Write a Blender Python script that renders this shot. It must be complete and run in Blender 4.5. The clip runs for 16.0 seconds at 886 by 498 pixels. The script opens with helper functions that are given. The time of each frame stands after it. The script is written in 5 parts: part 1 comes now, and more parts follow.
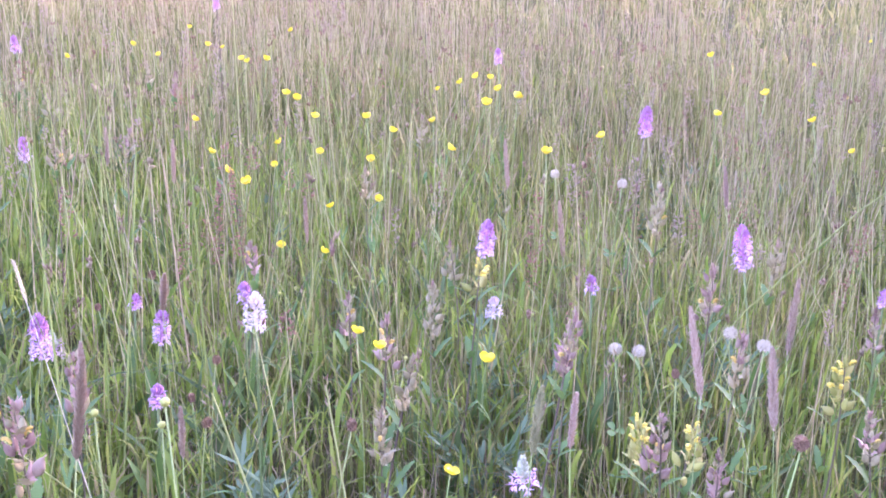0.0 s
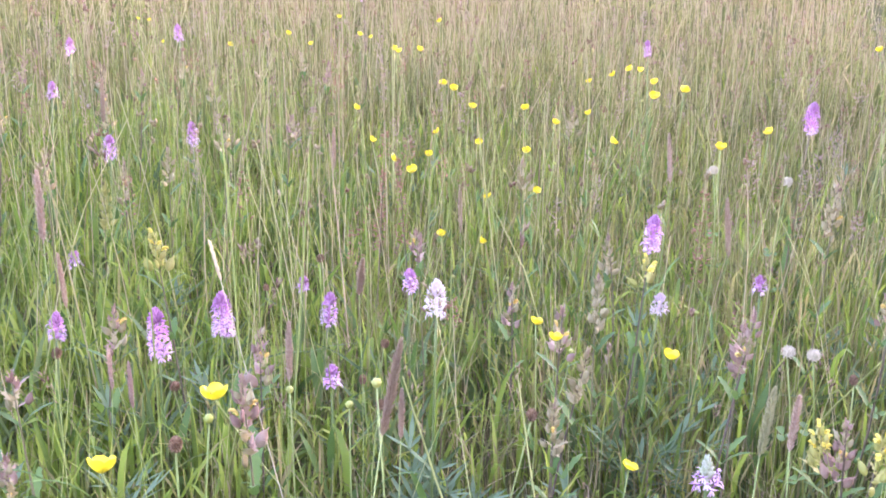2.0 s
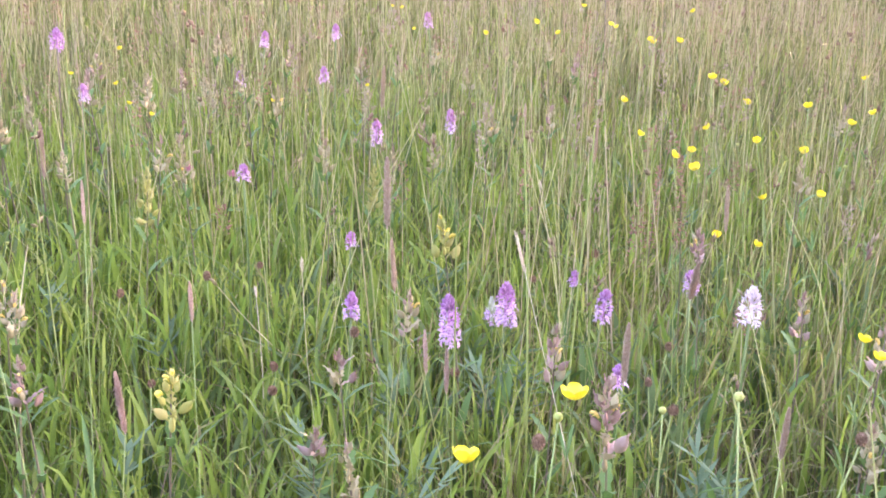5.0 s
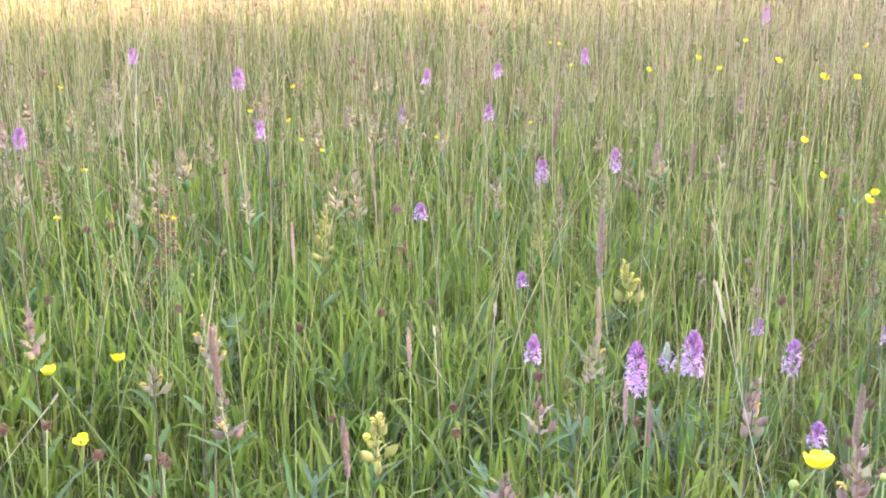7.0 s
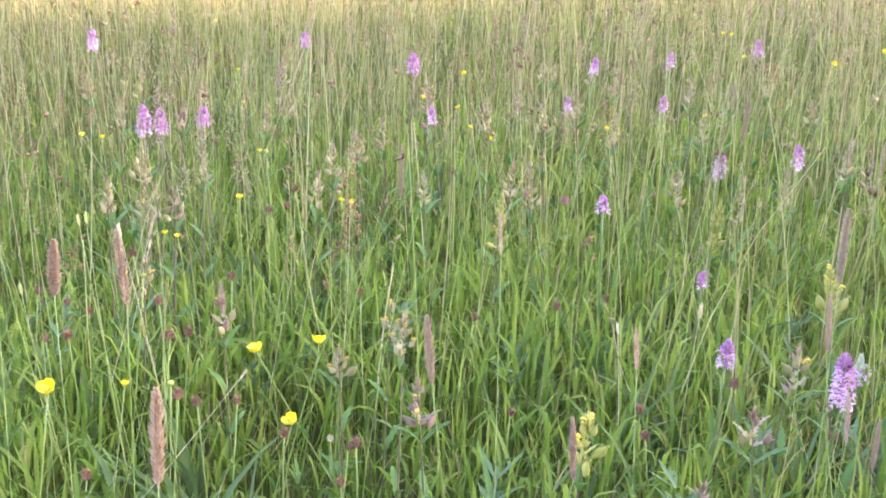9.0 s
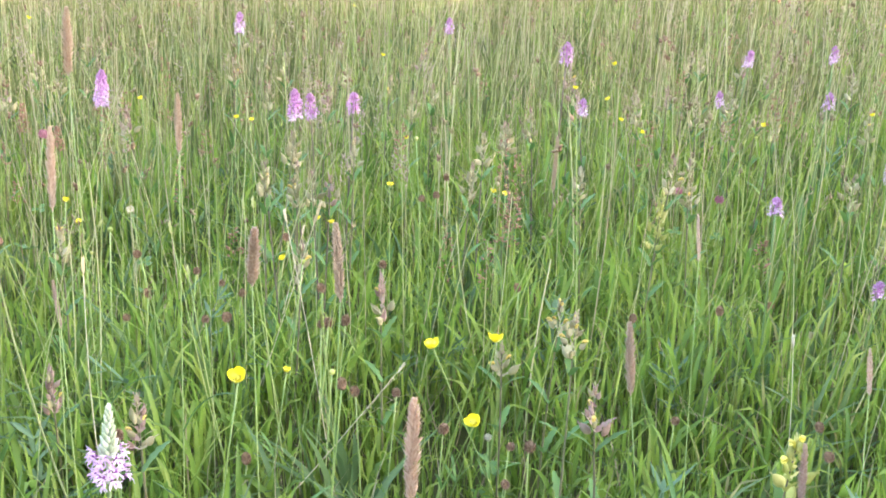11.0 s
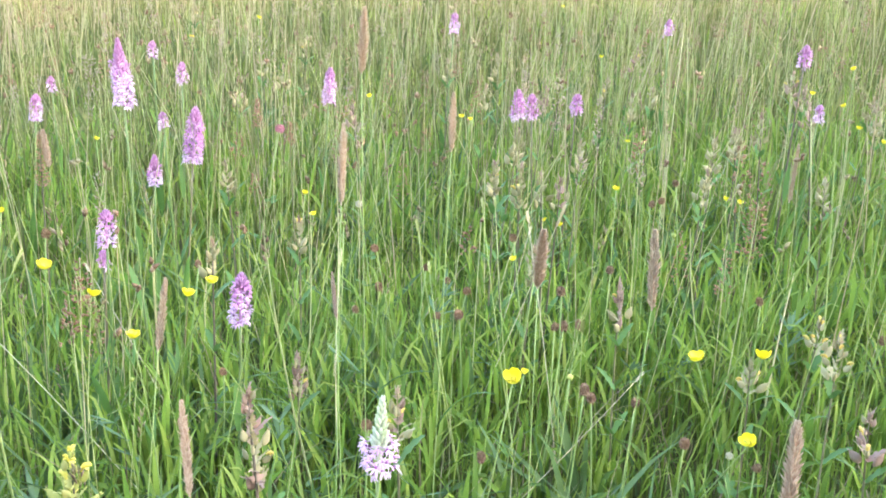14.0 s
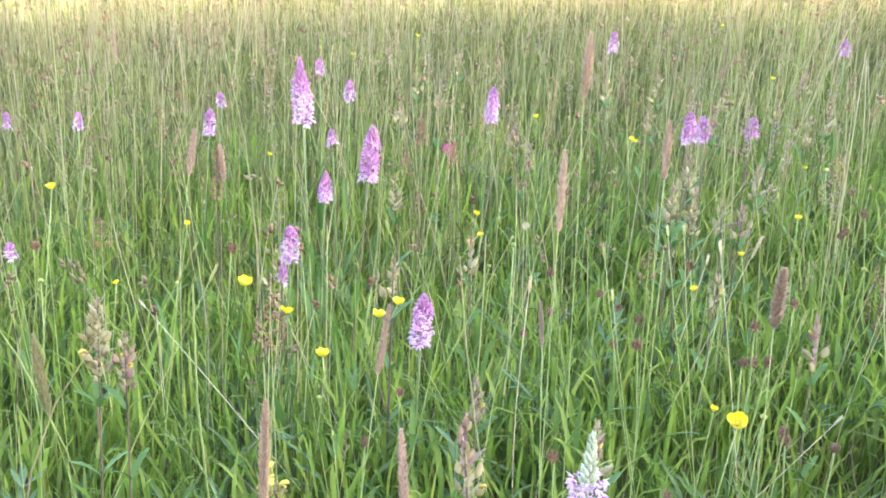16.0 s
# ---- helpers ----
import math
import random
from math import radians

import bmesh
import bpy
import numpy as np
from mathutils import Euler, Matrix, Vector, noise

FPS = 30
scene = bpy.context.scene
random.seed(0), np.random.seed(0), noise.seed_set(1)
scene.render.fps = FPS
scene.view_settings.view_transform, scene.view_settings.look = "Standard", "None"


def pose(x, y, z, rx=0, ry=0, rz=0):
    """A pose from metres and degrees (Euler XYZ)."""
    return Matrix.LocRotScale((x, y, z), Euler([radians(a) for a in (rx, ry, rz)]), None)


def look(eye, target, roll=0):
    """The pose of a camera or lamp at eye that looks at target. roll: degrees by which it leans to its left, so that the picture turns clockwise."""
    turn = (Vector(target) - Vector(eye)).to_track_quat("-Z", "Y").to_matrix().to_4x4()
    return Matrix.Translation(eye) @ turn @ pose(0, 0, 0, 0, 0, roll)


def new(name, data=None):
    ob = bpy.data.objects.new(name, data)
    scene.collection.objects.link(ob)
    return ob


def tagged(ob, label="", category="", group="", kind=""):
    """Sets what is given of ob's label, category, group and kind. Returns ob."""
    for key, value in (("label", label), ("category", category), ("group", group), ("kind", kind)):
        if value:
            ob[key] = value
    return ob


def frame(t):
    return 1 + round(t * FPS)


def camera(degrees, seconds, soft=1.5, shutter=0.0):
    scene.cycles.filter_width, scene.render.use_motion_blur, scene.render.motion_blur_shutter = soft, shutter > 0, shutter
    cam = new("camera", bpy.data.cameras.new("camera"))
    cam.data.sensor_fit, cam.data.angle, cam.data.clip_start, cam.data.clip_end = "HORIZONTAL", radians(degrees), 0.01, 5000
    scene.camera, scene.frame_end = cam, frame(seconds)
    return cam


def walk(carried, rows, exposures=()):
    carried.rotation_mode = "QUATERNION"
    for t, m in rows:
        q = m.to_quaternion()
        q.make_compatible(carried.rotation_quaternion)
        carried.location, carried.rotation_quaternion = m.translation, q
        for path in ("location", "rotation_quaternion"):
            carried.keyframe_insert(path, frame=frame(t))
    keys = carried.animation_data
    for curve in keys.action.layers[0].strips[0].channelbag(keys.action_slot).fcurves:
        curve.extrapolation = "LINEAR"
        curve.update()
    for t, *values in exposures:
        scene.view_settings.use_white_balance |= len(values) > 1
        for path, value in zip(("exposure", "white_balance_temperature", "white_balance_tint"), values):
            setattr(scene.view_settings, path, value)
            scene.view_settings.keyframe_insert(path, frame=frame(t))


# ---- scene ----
cam = camera(50.5, 16.0, soft=1.8)
PATH = [
    (0, (-0.096, 0.943, 0.776), (-0.488, 2.848, 0.307), 0.5),
    (0.5, (-0.111, 0.938, 0.778), (-0.546, 2.831, 0.301), 0.8),
    (1, (-0.129, 0.930, 0.779), (-0.617, 2.811, 0.307), 0.9),
    (1.5, (-0.148, 0.923, 0.778), (-0.701, 2.785, 0.301), 0.8),
    (2, (-0.162, 0.919, 0.777), (-0.781, 2.756, 0.287), 0.8),
    (2.5, (-0.187, 0.915, 0.774), (-0.886, 2.719, 0.267), 0.9),
    (3, (-0.213, 0.908, 0.780), (-0.966, 2.691, 0.272), 1.1),
    (3.5, (-0.233, 0.899, 0.782), (-1.040, 2.658, 0.277), 1.3),
    (4, (-0.250, 0.892, 0.779), (-1.119, 2.619, 0.270), 1.2),
    (4.2, (-0.260, 0.891, 0.775), (-1.144, 2.606, 0.249), 1.3),
    (6.3, (-0.330, 0.863, 0.787), (-1.450, 2.450, 0.310), 0.5),
    (6.5, (-0.342, 0.860, 0.785), (-1.479, 2.436, 0.313), 0.6),
    (7, (-0.355, 0.852, 0.790), (-1.545, 2.391, 0.326), 0.7),
    (7.5, (-0.369, 0.844, 0.795), (-1.610, 2.345, 0.345), 0.8),
    (8, (-0.389, 0.832, 0.794), (-1.669, 2.297, 0.329), 1.4),
    (8.5, (-0.412, 0.821, 0.788), (-1.742, 2.235, 0.307), 1.7),
    (9, (-0.430, 0.817, 0.786), (-1.808, 2.180, 0.294), 1.5),
    (9.5, (-0.447, 0.812, 0.791), (-1.866, 2.134, 0.307), 1.6),
    (9.7, (-0.459, 0.802, 0.795), (-1.889, 2.111, 0.305), 1.8),
    (11.8, (-0.519, 0.772, 0.778), (-2.090, 1.892, 0.254), 1.8),
    (12, (-0.521, 0.767, 0.780), (-2.109, 1.867, 0.259), 1.6),
    (12.5, (-0.535, 0.758, 0.781), (-2.150, 1.820, 0.269), 1.6),
    (13, (-0.546, 0.740, 0.780), (-2.185, 1.764, 0.261), 1.8),
    (13.5, (-0.557, 0.724, 0.779), (-2.224, 1.698, 0.258), 2.1),
    (14, (-0.569, 0.709, 0.779), (-2.264, 1.626, 0.244), 2.3),
    (14.5, (-0.579, 0.693, 0.782), (-2.299, 1.565, 0.249), 2.2),
    (15, (-0.593, 0.675, 0.783), (-2.340, 1.499, 0.263), 2.5),
    (15.5, (-0.604, 0.660, 0.784), (-2.371, 1.448, 0.279), 2.5),
    (16, (-0.621, 0.644, 0.783), (-2.422, 1.343, 0.268), 2.3),
]
EXPOSURES = [(0, 4.09, 5870, 73), (1, 4.09, 6030, 67), (2, 4.07, 6520, 57), (3, 4.05, 6700, 56), (7, 3.93, 6760, 44), (10, 3.88, 6750, 28), (12.5, 4.00, 6680, 17), (14.5, 3.97, 6580, 16), (15.4, 3.96, 6470, 21), (16, 3.84, 6400, 24)]
walk(cam, [(t, look(eye, target, roll)) for t, eye, target, roll in PATH], EXPOSURES)

# ---- world and light ----
SUN_UP, SUN_AZ = 13.0, 68.0
world = bpy.data.worlds.new("world")
scene.world = world
world.use_nodes = True
wn = world.node_tree.nodes
sky = wn.new("ShaderNodeTexSky")
sky.sky_type = "NISHITA"
sky.sun_disc = False
sky.sun_elevation = radians(SUN_UP)
sky.sun_rotation = radians(SUN_AZ)
sky.air_density, sky.dust_density, sky.ozone_density = 1.0, 2.0, 1.0
wn["Background"].inputs[1].default_value = 0.15
world.node_tree.links.new(sky.outputs[0], wn["Background"].inputs[0])
sun = new("sun", bpy.data.lights.new("sun", "SUN"))
sun.data.energy, sun.data.angle, sun.data.color = 3.2, radians(1.5), (1.0, 0.82, 0.5)
to_sun = Vector((math.sin(radians(SUN_AZ)) * math.cos(radians(SUN_UP)), math.cos(radians(SUN_AZ)) * math.cos(radians(SUN_UP)), math.sin(radians(SUN_UP))))
sun.matrix_world = look(to_sun * 50, (0, 0, 0))


# ---- materials ----
def make_material(name, colours, rough=0.6, thin=0.0, per="object", grain=60.0, bump=0.15, gloss=0.4, mottled=0.35, fine=8.0):
    """A plant surface: a spread of colours from piece to piece, two scales of mottling, and light shining through thin ones."""
    m = bpy.data.materials.new(name)
    m.use_nodes = True
    t = m.node_tree
    nodes, link = t.nodes, t.links.new
    nodes.clear()
    out = nodes.new("ShaderNodeOutputMaterial")
    if per == "object":
        pick = nodes.new("ShaderNodeObjectInfo").outputs["Random"]
    else:
        pick = nodes.new("ShaderNodeNewGeometry").outputs["Random Per Island"]
    where = nodes.new("ShaderNodeTexCoord").outputs["Object"]
    coarse = nodes.new("ShaderNodeTexNoise")
    coarse.inputs["Scale"].default_value, coarse.inputs["Detail"].default_value = grain, 3.0
    link(where, coarse.inputs["Vector"])
    small = nodes.new("ShaderNodeTexNoise")
    small.inputs["Scale"].default_value, small.inputs["Detail"].default_value = grain * fine, 2.0
    link(where, small.inputs["Vector"])
    blend = nodes.new("ShaderNodeMath")
    blend.operation = "MULTIPLY_ADD"
    link(coarse.outputs[0], blend.inputs[0])
    blend.inputs[1].default_value = mottled
    link(pick, blend.inputs[2])
    down = nodes.new("ShaderNodeMath")
    down.operation = "MULTIPLY_ADD"
    link(small.outputs[0], down.inputs[0])
    down.inputs[1].default_value = mottled * 0.6
    link(blend.outputs[0], down.inputs[2])
    fit_range = nodes.new("ShaderNodeMapRange")
    fit_range.inputs["From Min"].default_value = mottled * 0.5
    fit_range.inputs["From Max"].default_value = 1.0 + mottled * 1.1
    link(down.outputs[0], fit_range.inputs["Value"])
    ramp = nodes.new("ShaderNodeValToRGB")
    els = ramp.color_ramp.elements
    for n, c in enumerate(colours):
        at = n / max(1, len(colours) - 1)
        e = els[n] if n < 2 else els.new(at)
        e.position = at
    for e, c in zip(sorted(els, key=lambda e: e.position), colours):
        e.color = (*c, 1)
    link(fit_range.outputs[0], ramp.inputs[0])
    surf = nodes.new("ShaderNodeBsdfPrincipled")
    link(ramp.outputs[0], surf.inputs["Base Color"])
    surf.inputs["Roughness"].default_value = rough
    surf.inputs["Specular IOR Level"].default_value = gloss
    if bump:
        b = nodes.new("ShaderNodeBump")
        b.inputs["Strength"].default_value, b.inputs["Distance"].default_value = bump, 0.002
        link(small.outputs[0], b.inputs["Height"])
        link(b.outputs[0], surf.inputs["Normal"])
    if thin:
        glow = nodes.new("ShaderNodeBsdfTranslucent")
        link(ramp.outputs[0], glow.inputs["Color"])
        mix = nodes.new("ShaderNodeMixShader")
        mix.inputs[0].default_value = thin
        link(surf.outputs[0], mix.inputs[1])
        link(glow.outputs[0], mix.inputs[2])
        link(mix.outputs[0], out.inputs[0])
    else:
        link(surf.outputs[0], out.inputs[0])
    return m


M = {}
M["soil"] = make_material("soil", [(0.045, 0.052, 0.02), (0.08, 0.088, 0.03), (0.125, 0.115, 0.05)], 0.95, per="island", grain=3.0, mottled=2.0, fine=20, gloss=0.1, bump=0.5)
M["grass"] = make_material("grass", [(0.088, 0.152, 0.03), (0.146, 0.24, 0.038), (0.224, 0.338, 0.048), (0.31, 0.41, 0.07), (0.41, 0.465, 0.125)], 0.45, 0.62, "island", 40)
M["far_grass"] = make_material("far_grass", [(0.075, 0.095, 0.032), (0.13, 0.157, 0.047), (0.19, 0.213, 0.067), (0.26, 0.265, 0.097), (0.35, 0.31, 0.155)], 0.6, 0.68, "island", 40)
M["sward"] = make_material("sward", [(0.102, 0.182, 0.034), (0.158, 0.272, 0.044), (0.222, 0.342, 0.054), (0.29, 0.4, 0.072)], 0.42, 0.6, "island", 40)
M["dry_sward"] = make_material("dry_sward", [(0.1, 0.125, 0.035), (0.17, 0.195, 0.05), (0.25, 0.265, 0.078), (0.33, 0.31, 0.125), (0.3, 0.24, 0.13)], 0.55, 0.6, "island", 40)
M["deep"] = make_material("deep", [(0.075, 0.14, 0.045), (0.115, 0.195, 0.06), (0.155, 0.235, 0.085)], 0.5, 0.42, "island", 50)
M["grey_leaf"] = make_material("grey_leaf", [(0.09, 0.17, 0.07), (0.15, 0.24, 0.12)], 0.7, 0.3, "island", 60)
M["culm"] = make_material("culm", [(0.22, 0.32, 0.075), (0.32, 0.42, 0.115), (0.44, 0.5, 0.19), (0.54, 0.52, 0.28)], 0.5, 0.3, "island", 40)
M["culm_dry"] = make_material("culm_dry", [(0.2, 0.29, 0.07), (0.31, 0.4, 0.11), (0.46, 0.51, 0.19), (0.6, 0.59, 0.31), (0.55, 0.47, 0.28), (0.4, 0.29, 0.18)], 0.5, 0.3, "island", 40)
M["culm_tan"] = make_material("culm_tan", [(0.18, 0.23, 0.065), (0.32, 0.35, 0.12), (0.47, 0.45, 0.22), (0.56, 0.5, 0.3), (0.43, 0.34, 0.21), (0.26, 0.18, 0.115)], 0.5, 0.3, "island", 40)
M["seed"] = make_material("seed", [(0.2, 0.12, 0.09), (0.32, 0.21, 0.16), (0.46, 0.38, 0.24), (0.38, 0.34, 0.18), (0.4, 0.27, 0.21)], 0.8, 0.5, "island", 80)
M["plume"] = make_material("plume", [(0.3, 0.2, 0.17), (0.43, 0.32, 0.27), (0.52, 0.43, 0.34), (0.45, 0.4, 0.26)], 0.85, 0.45, "island", 80)
M["thatch"] = make_material("thatch", [(0.17, 0.12, 0.07), (0.3, 0.23, 0.13), (0.42, 0.35, 0.2), (0.5, 0.43, 0.27)], 0.8, 0.45, "island", 50)
M["stalk"] = make_material("stalk", [(0.22, 0.34, 0.09), (0.36, 0.45, 0.16)], 0.5, 0.1, grain=80)
M["purple_stalk"] = make_material("purple_stalk", [(0.14, 0.1, 0.08), (0.2, 0.2, 0.09)], 0.55, 0.1, grain=80)
M["orchid_stalk"] = make_material("orchid_stalk", [(0.12, 0.2, 0.06), (0.2, 0.27, 0.1)], 0.55, 0.1, grain=80)
M["straw"] = make_material("straw", [(0.5, 0.43, 0.27), (0.66, 0.6, 0.42)], 0.6, 0.1, grain=120)
M["leaf"] = make_material("leaf", [(0.07, 0.16, 0.035), (0.13, 0.25, 0.06)], 0.5, 0.35, grain=60)
M["lilac"] = make_material("lilac", [(0.63, 0.37, 0.59), (0.76, 0.53, 0.71), (0.86, 0.71, 0.82)], 0.6, 0.35, grain=300, mottled=0.9, gloss=0.2)
M["magenta"] = make_material("magenta", [(0.52, 0.2, 0.44), (0.63, 0.31, 0.56), (0.75, 0.48, 0.69)], 0.6, 0.35, grain=300, mottled=0.7, gloss=0.2)
M["pale"] = make_material("pale", [(0.66, 0.5, 0.55), (0.76, 0.65, 0.67), (0.83, 0.75, 0.75)], 0.6, 0.35, grain=300, mottled=0.5, gloss=0.2)
M["throat"] = make_material("throat", [(0.3, 0.07, 0.3), (0.44, 0.16, 0.44)], 0.6, 0.2, grain=300)
M["orchid_bud"] = make_material("orchid_bud", [(0.38, 0.15, 0.32), (0.56, 0.31, 0.5)], 0.6, 0.2, "island", 200)
M["pale_bud"] = make_material("pale_bud", [(0.4, 0.48, 0.28), (0.62, 0.66, 0.5)], 0.6, 0.2, "island", 200)
M["petal_yellow"] = make_material("petal_yellow", [(0.84, 0.66, 0.015), (0.9, 0.77, 0.03)], 0.28, 0.3, grain=200, bump=0.05, gloss=0.6)
M["stamen"] = make_material("stamen", [(0.7, 0.54, 0.03), (0.62, 0.56, 0.06)], 0.7, 0.1, "island", 200)
M["bud_green"] = make_material("bud_green", [(0.3, 0.38, 0.08), (0.46, 0.48, 0.14)], 0.6, 0.1, grain=200)
M["calyx"] = make_material("calyx", [(0.34, 0.37, 0.09), (0.45, 0.46, 0.14), (0.55, 0.52, 0.2)], 0.6, 0.3, grain=200)
M["calyx_pink"] = make_material("calyx_pink", [(0.27, 0.165, 0.13), (0.4, 0.275, 0.215), (0.5, 0.385, 0.295)], 0.65, 0.3, grain=200, mottled=0.8)
M["calyx_dry"] = make_material("calyx_dry", [(0.29, 0.24, 0.12), (0.41, 0.37, 0.2), (0.5, 0.46, 0.29)], 0.7, 0.3, grain=200, mottled=0.8)
M["hood"] = make_material("hood", [(0.74, 0.6, 0.07), (0.8, 0.7, 0.15)], 0.55, 0.25, grain=200)
M["hood_rust"] = make_material("hood_rust", [(0.62, 0.42, 0.09), (0.74, 0.58, 0.16)], 0.6, 0.25, grain=200)
M["brown_head"] = make_material("brown_head", [(0.14, 0.08, 0.045), (0.26, 0.155, 0.09), (0.34, 0.235, 0.14)], 0.85, 0.0, "island", 300)
M["clover_white"] = make_material("clover_white", [(0.58, 0.53, 0.38), (0.72, 0.68, 0.52)], 0.7, 0.25, "island", 300)
M["clover_pink"] = make_material("clover_pink", [(0.46, 0.16, 0.22), (0.58, 0.28, 0.33)], 0.7, 0.25, "island", 300)
M["sorrel"] = make_material("sorrel", [(0.3, 0.15, 0.09), (0.44, 0.26, 0.17)], 0.7, 0.25, "island", 200)
M["spike_pink"] = make_material("spike_pink", [(0.44, 0.3, 0.21), (0.57, 0.42, 0.31), (0.65, 0.53, 0.4)], 0.85, 0.25, "island", 200)
M["spike_tan"] = make_material("spike_tan", [(0.4, 0.28, 0.2), (0.53, 0.4, 0.29), (0.61, 0.5, 0.38)], 0.85, 0.25, "island", 200)
M["spike_violet"] = make_material("spike_violet", [(0.41, 0.28, 0.22), (0.53, 0.385, 0.31), (0.6, 0.48, 0.39)], 0.85, 0.25, "island", 200)
M["spike_green"] = make_material("spike_green", [(0.3, 0.32, 0.14), (0.45, 0.43, 0.24)], 0.85, 0.25, "island", 200)
M["hedge_core"] = make_material("hedge_core", [(0.02, 0.03, 0.012), (0.05, 0.07, 0.02)], 0.9, grain=2.0, mottled=1.5)


# ---- shaping helpers ----
SLOPE, UPHILL = math.tan(radians(9.0)), (-math.sin(radians(40.0)), math.cos(radians(40.0)))


def ground_z(x, y):
    """The hillside, rising away from the standpoint and easing off far out, with its gentle unevenness."""
    s = (x + 0.4) * UPHILL[0] + (y - 0.9) * UPHILL[1]
    return SLOPE * 90.0 * np.tanh(s / 90.0) + 0.010 * np.sin(2.1 * x + 0.6) * np.cos(1.7 * y) + 0.006 * np.sin(5.3 * x + 3.1 * y)


def rise_to(x, y, z, ax, ay):
    """How high a point stands over the foot of its stem, which leans by ax, ay for each metre of height."""
    h = z - float(ground_z(x, y))
    for _ in range(4):
        h = max(0.05, z - float(ground_z(x - ax * h, y - ay * h)))
    return h


class Geo:
    """Gathers simple forms into one mesh."""

    def __init__(self):
        self.v, self.f = [], []

    def tube(self, pts, radii, sides=5, cap=True):
        pts = [Vector(p) for p in pts]
        first = len(self.v)
        for n, p in enumerate(pts):
            way = (pts[min(n + 1, len(pts) - 1)] - pts[max(n - 1, 0)]).normalized()
            a = way.cross(Vector((0.31, 0.95, 0.1))).normalized()
            b = way.cross(a)
            r = radii[n] if isinstance(radii, (list, tuple)) else radii
            for k in range(sides):
                g = math.tau * k / sides
                self.v.append(p + r * (math.cos(g) * a + math.sin(g) * b))
        for n in range(len(pts) - 1):
            for k in range(sides):
                i, j = first + n * sides + k, first + n * sides + (k + 1) % sides
                self.f.append((i, j, j + sides, i + sides))
        if cap:
            self.f.append(tuple(first + (len(pts) - 1) * sides + k for k in range(sides)))
        return self

    def bead(self, at, size, m=None, sides=6, rings=4):
        """An egg-shaped bead of half-sizes `size`, turned by m."""
        m = m or Matrix.Identity(3)
        at, first = Vector(at), len(self.v)
        self.v.append(at + m @ Vector((0, 0, -size[2])))
        for n in range(1, rings):
            e = -math.pi / 2 + math.pi * n / rings
            for k in range(sides):
                g = math.tau * k / sides
                self.v.append(at + m @ Vector((size[0] * math.cos(e) * math.cos(g), size[1] * math.cos(e) * math.sin(g), size[2] * math.sin(e))))
        self.v.append(at + m @ Vector((0, 0, size[2])))
        top = len(self.v) - 1
        for k in range(sides):
            self.f.append((first, first + 1 + (k + 1) % sides, first + 1 + k))
            self.f.append((top, top - sides + k, top - sides + (k + 1) % sides))
        for n in range(rings - 2):
            for k in range(sides):
                i, j = first + 1 + n * sides + k, first + 1 + n * sides + (k + 1) % sides
                self.f.append((i, j, j + sides, i + sides))
        return self

    def grain(self, at, way, length, width):
        """A small pointed husk along a direction."""
        at, way = Vector(at), Vector(way).normalized()
        a = way.orthogonal().normalized()
        b = way.cross(a)
        first = len(self.v)
        self.v.append(at)
        for g in (0.3, 0.3 + math.tau / 3, 0.3 + math.tau * 2 / 3):
            self.v.append(at + way * length * 0.42 + width * (math.cos(g) * a + math.sin(g) * b))
        self.v.append(at + way * length)
        for k in range(3):
            i, j = first + 1 + k, first + 1 + (k + 1) % 3
            self.f += [(first, j, i), (i, j, first + 4)]
        return self

    def sheet(self, rows):
        """A thin curved sheet from rows of points, all of one length."""
        first, n = len(self.v), len(rows[0])
        for row in rows:
            self.v += [Vector(p) for p in row]
        for i in range(len(rows) - 1):
            for k in range(n - 1):
                a = first + i * n + k
                self.f.append((a, a + 1, a + n + 1, a + n))
        return self

    def mesh(self, name, material, smooth=True, second=None, since=0):
        """The faces from number `since` on take the second material."""
        me = bpy.data.meshes.new(name)
        me.from_pydata([tuple(p) for p in self.v], [], self.f)
        me.materials.append(material)
        if second:
            me.materials.append(second)
            me.polygons.foreach_set("material_index", [int(k >= since) for k in range(len(me.polygons))])
        if smooth:
            me.polygons.foreach_set("use_smooth", [True] * len(me.polygons))
        return me


def part(name, mesh, parent, m=None, label=""):
    ob = new(name, mesh)
    ob.parent = parent
    if m is not None:
        ob.matrix_basis = m
    return tagged(ob, label) if label else ob


def thing(name, x, y, label, category, group):
    ob = new(name)
    ob.empty_display_size = 0.02
    ob.location = (x, y, float(ground_z(x, y)))
    return tagged(ob, label, category, group)


def bent(top, lean, bow, n=7):
    """Points of a stem from the base at the origin to its top, bowing sideways."""
    return [Vector((top[0] * s + lean * math.sin(math.pi * s) * bow, top[1] * s + lean * math.cos(2.1) * math.sin(math.pi * s), top[2] * s)) for s in (k / (n - 1) for k in range(n))]


def turned(way, spin=0.0):
    """A turn that brings z onto a direction."""
    return (Vector(way).to_track_quat("Z", "Y").to_matrix() @ Matrix.Rotation(spin, 3, "Z")).to_4x4()


def lance(length, width, droop, fold=0.25, n=6, teeth=0.0):
    """A long pointed leaf, folded along its middle, growing along x and drooping."""
    rows = []
    for k in range(n + 1):
        s = k / n
        w = width * 0.5 * (math.sin(math.pi * min(1, s * 0.82 + 0.14)) ** 0.8 if k < n else 0.03)
        w *= 1 + (teeth if k % 2 else -teeth)
        x, z = length * s * (1 - 0.15 * droop * s), length * (0.62 * s - droop * s * s)
        rows.append([(x, -w, z + fold * w), (x, 0, z), (x, w, z + fold * w)])
    return rows


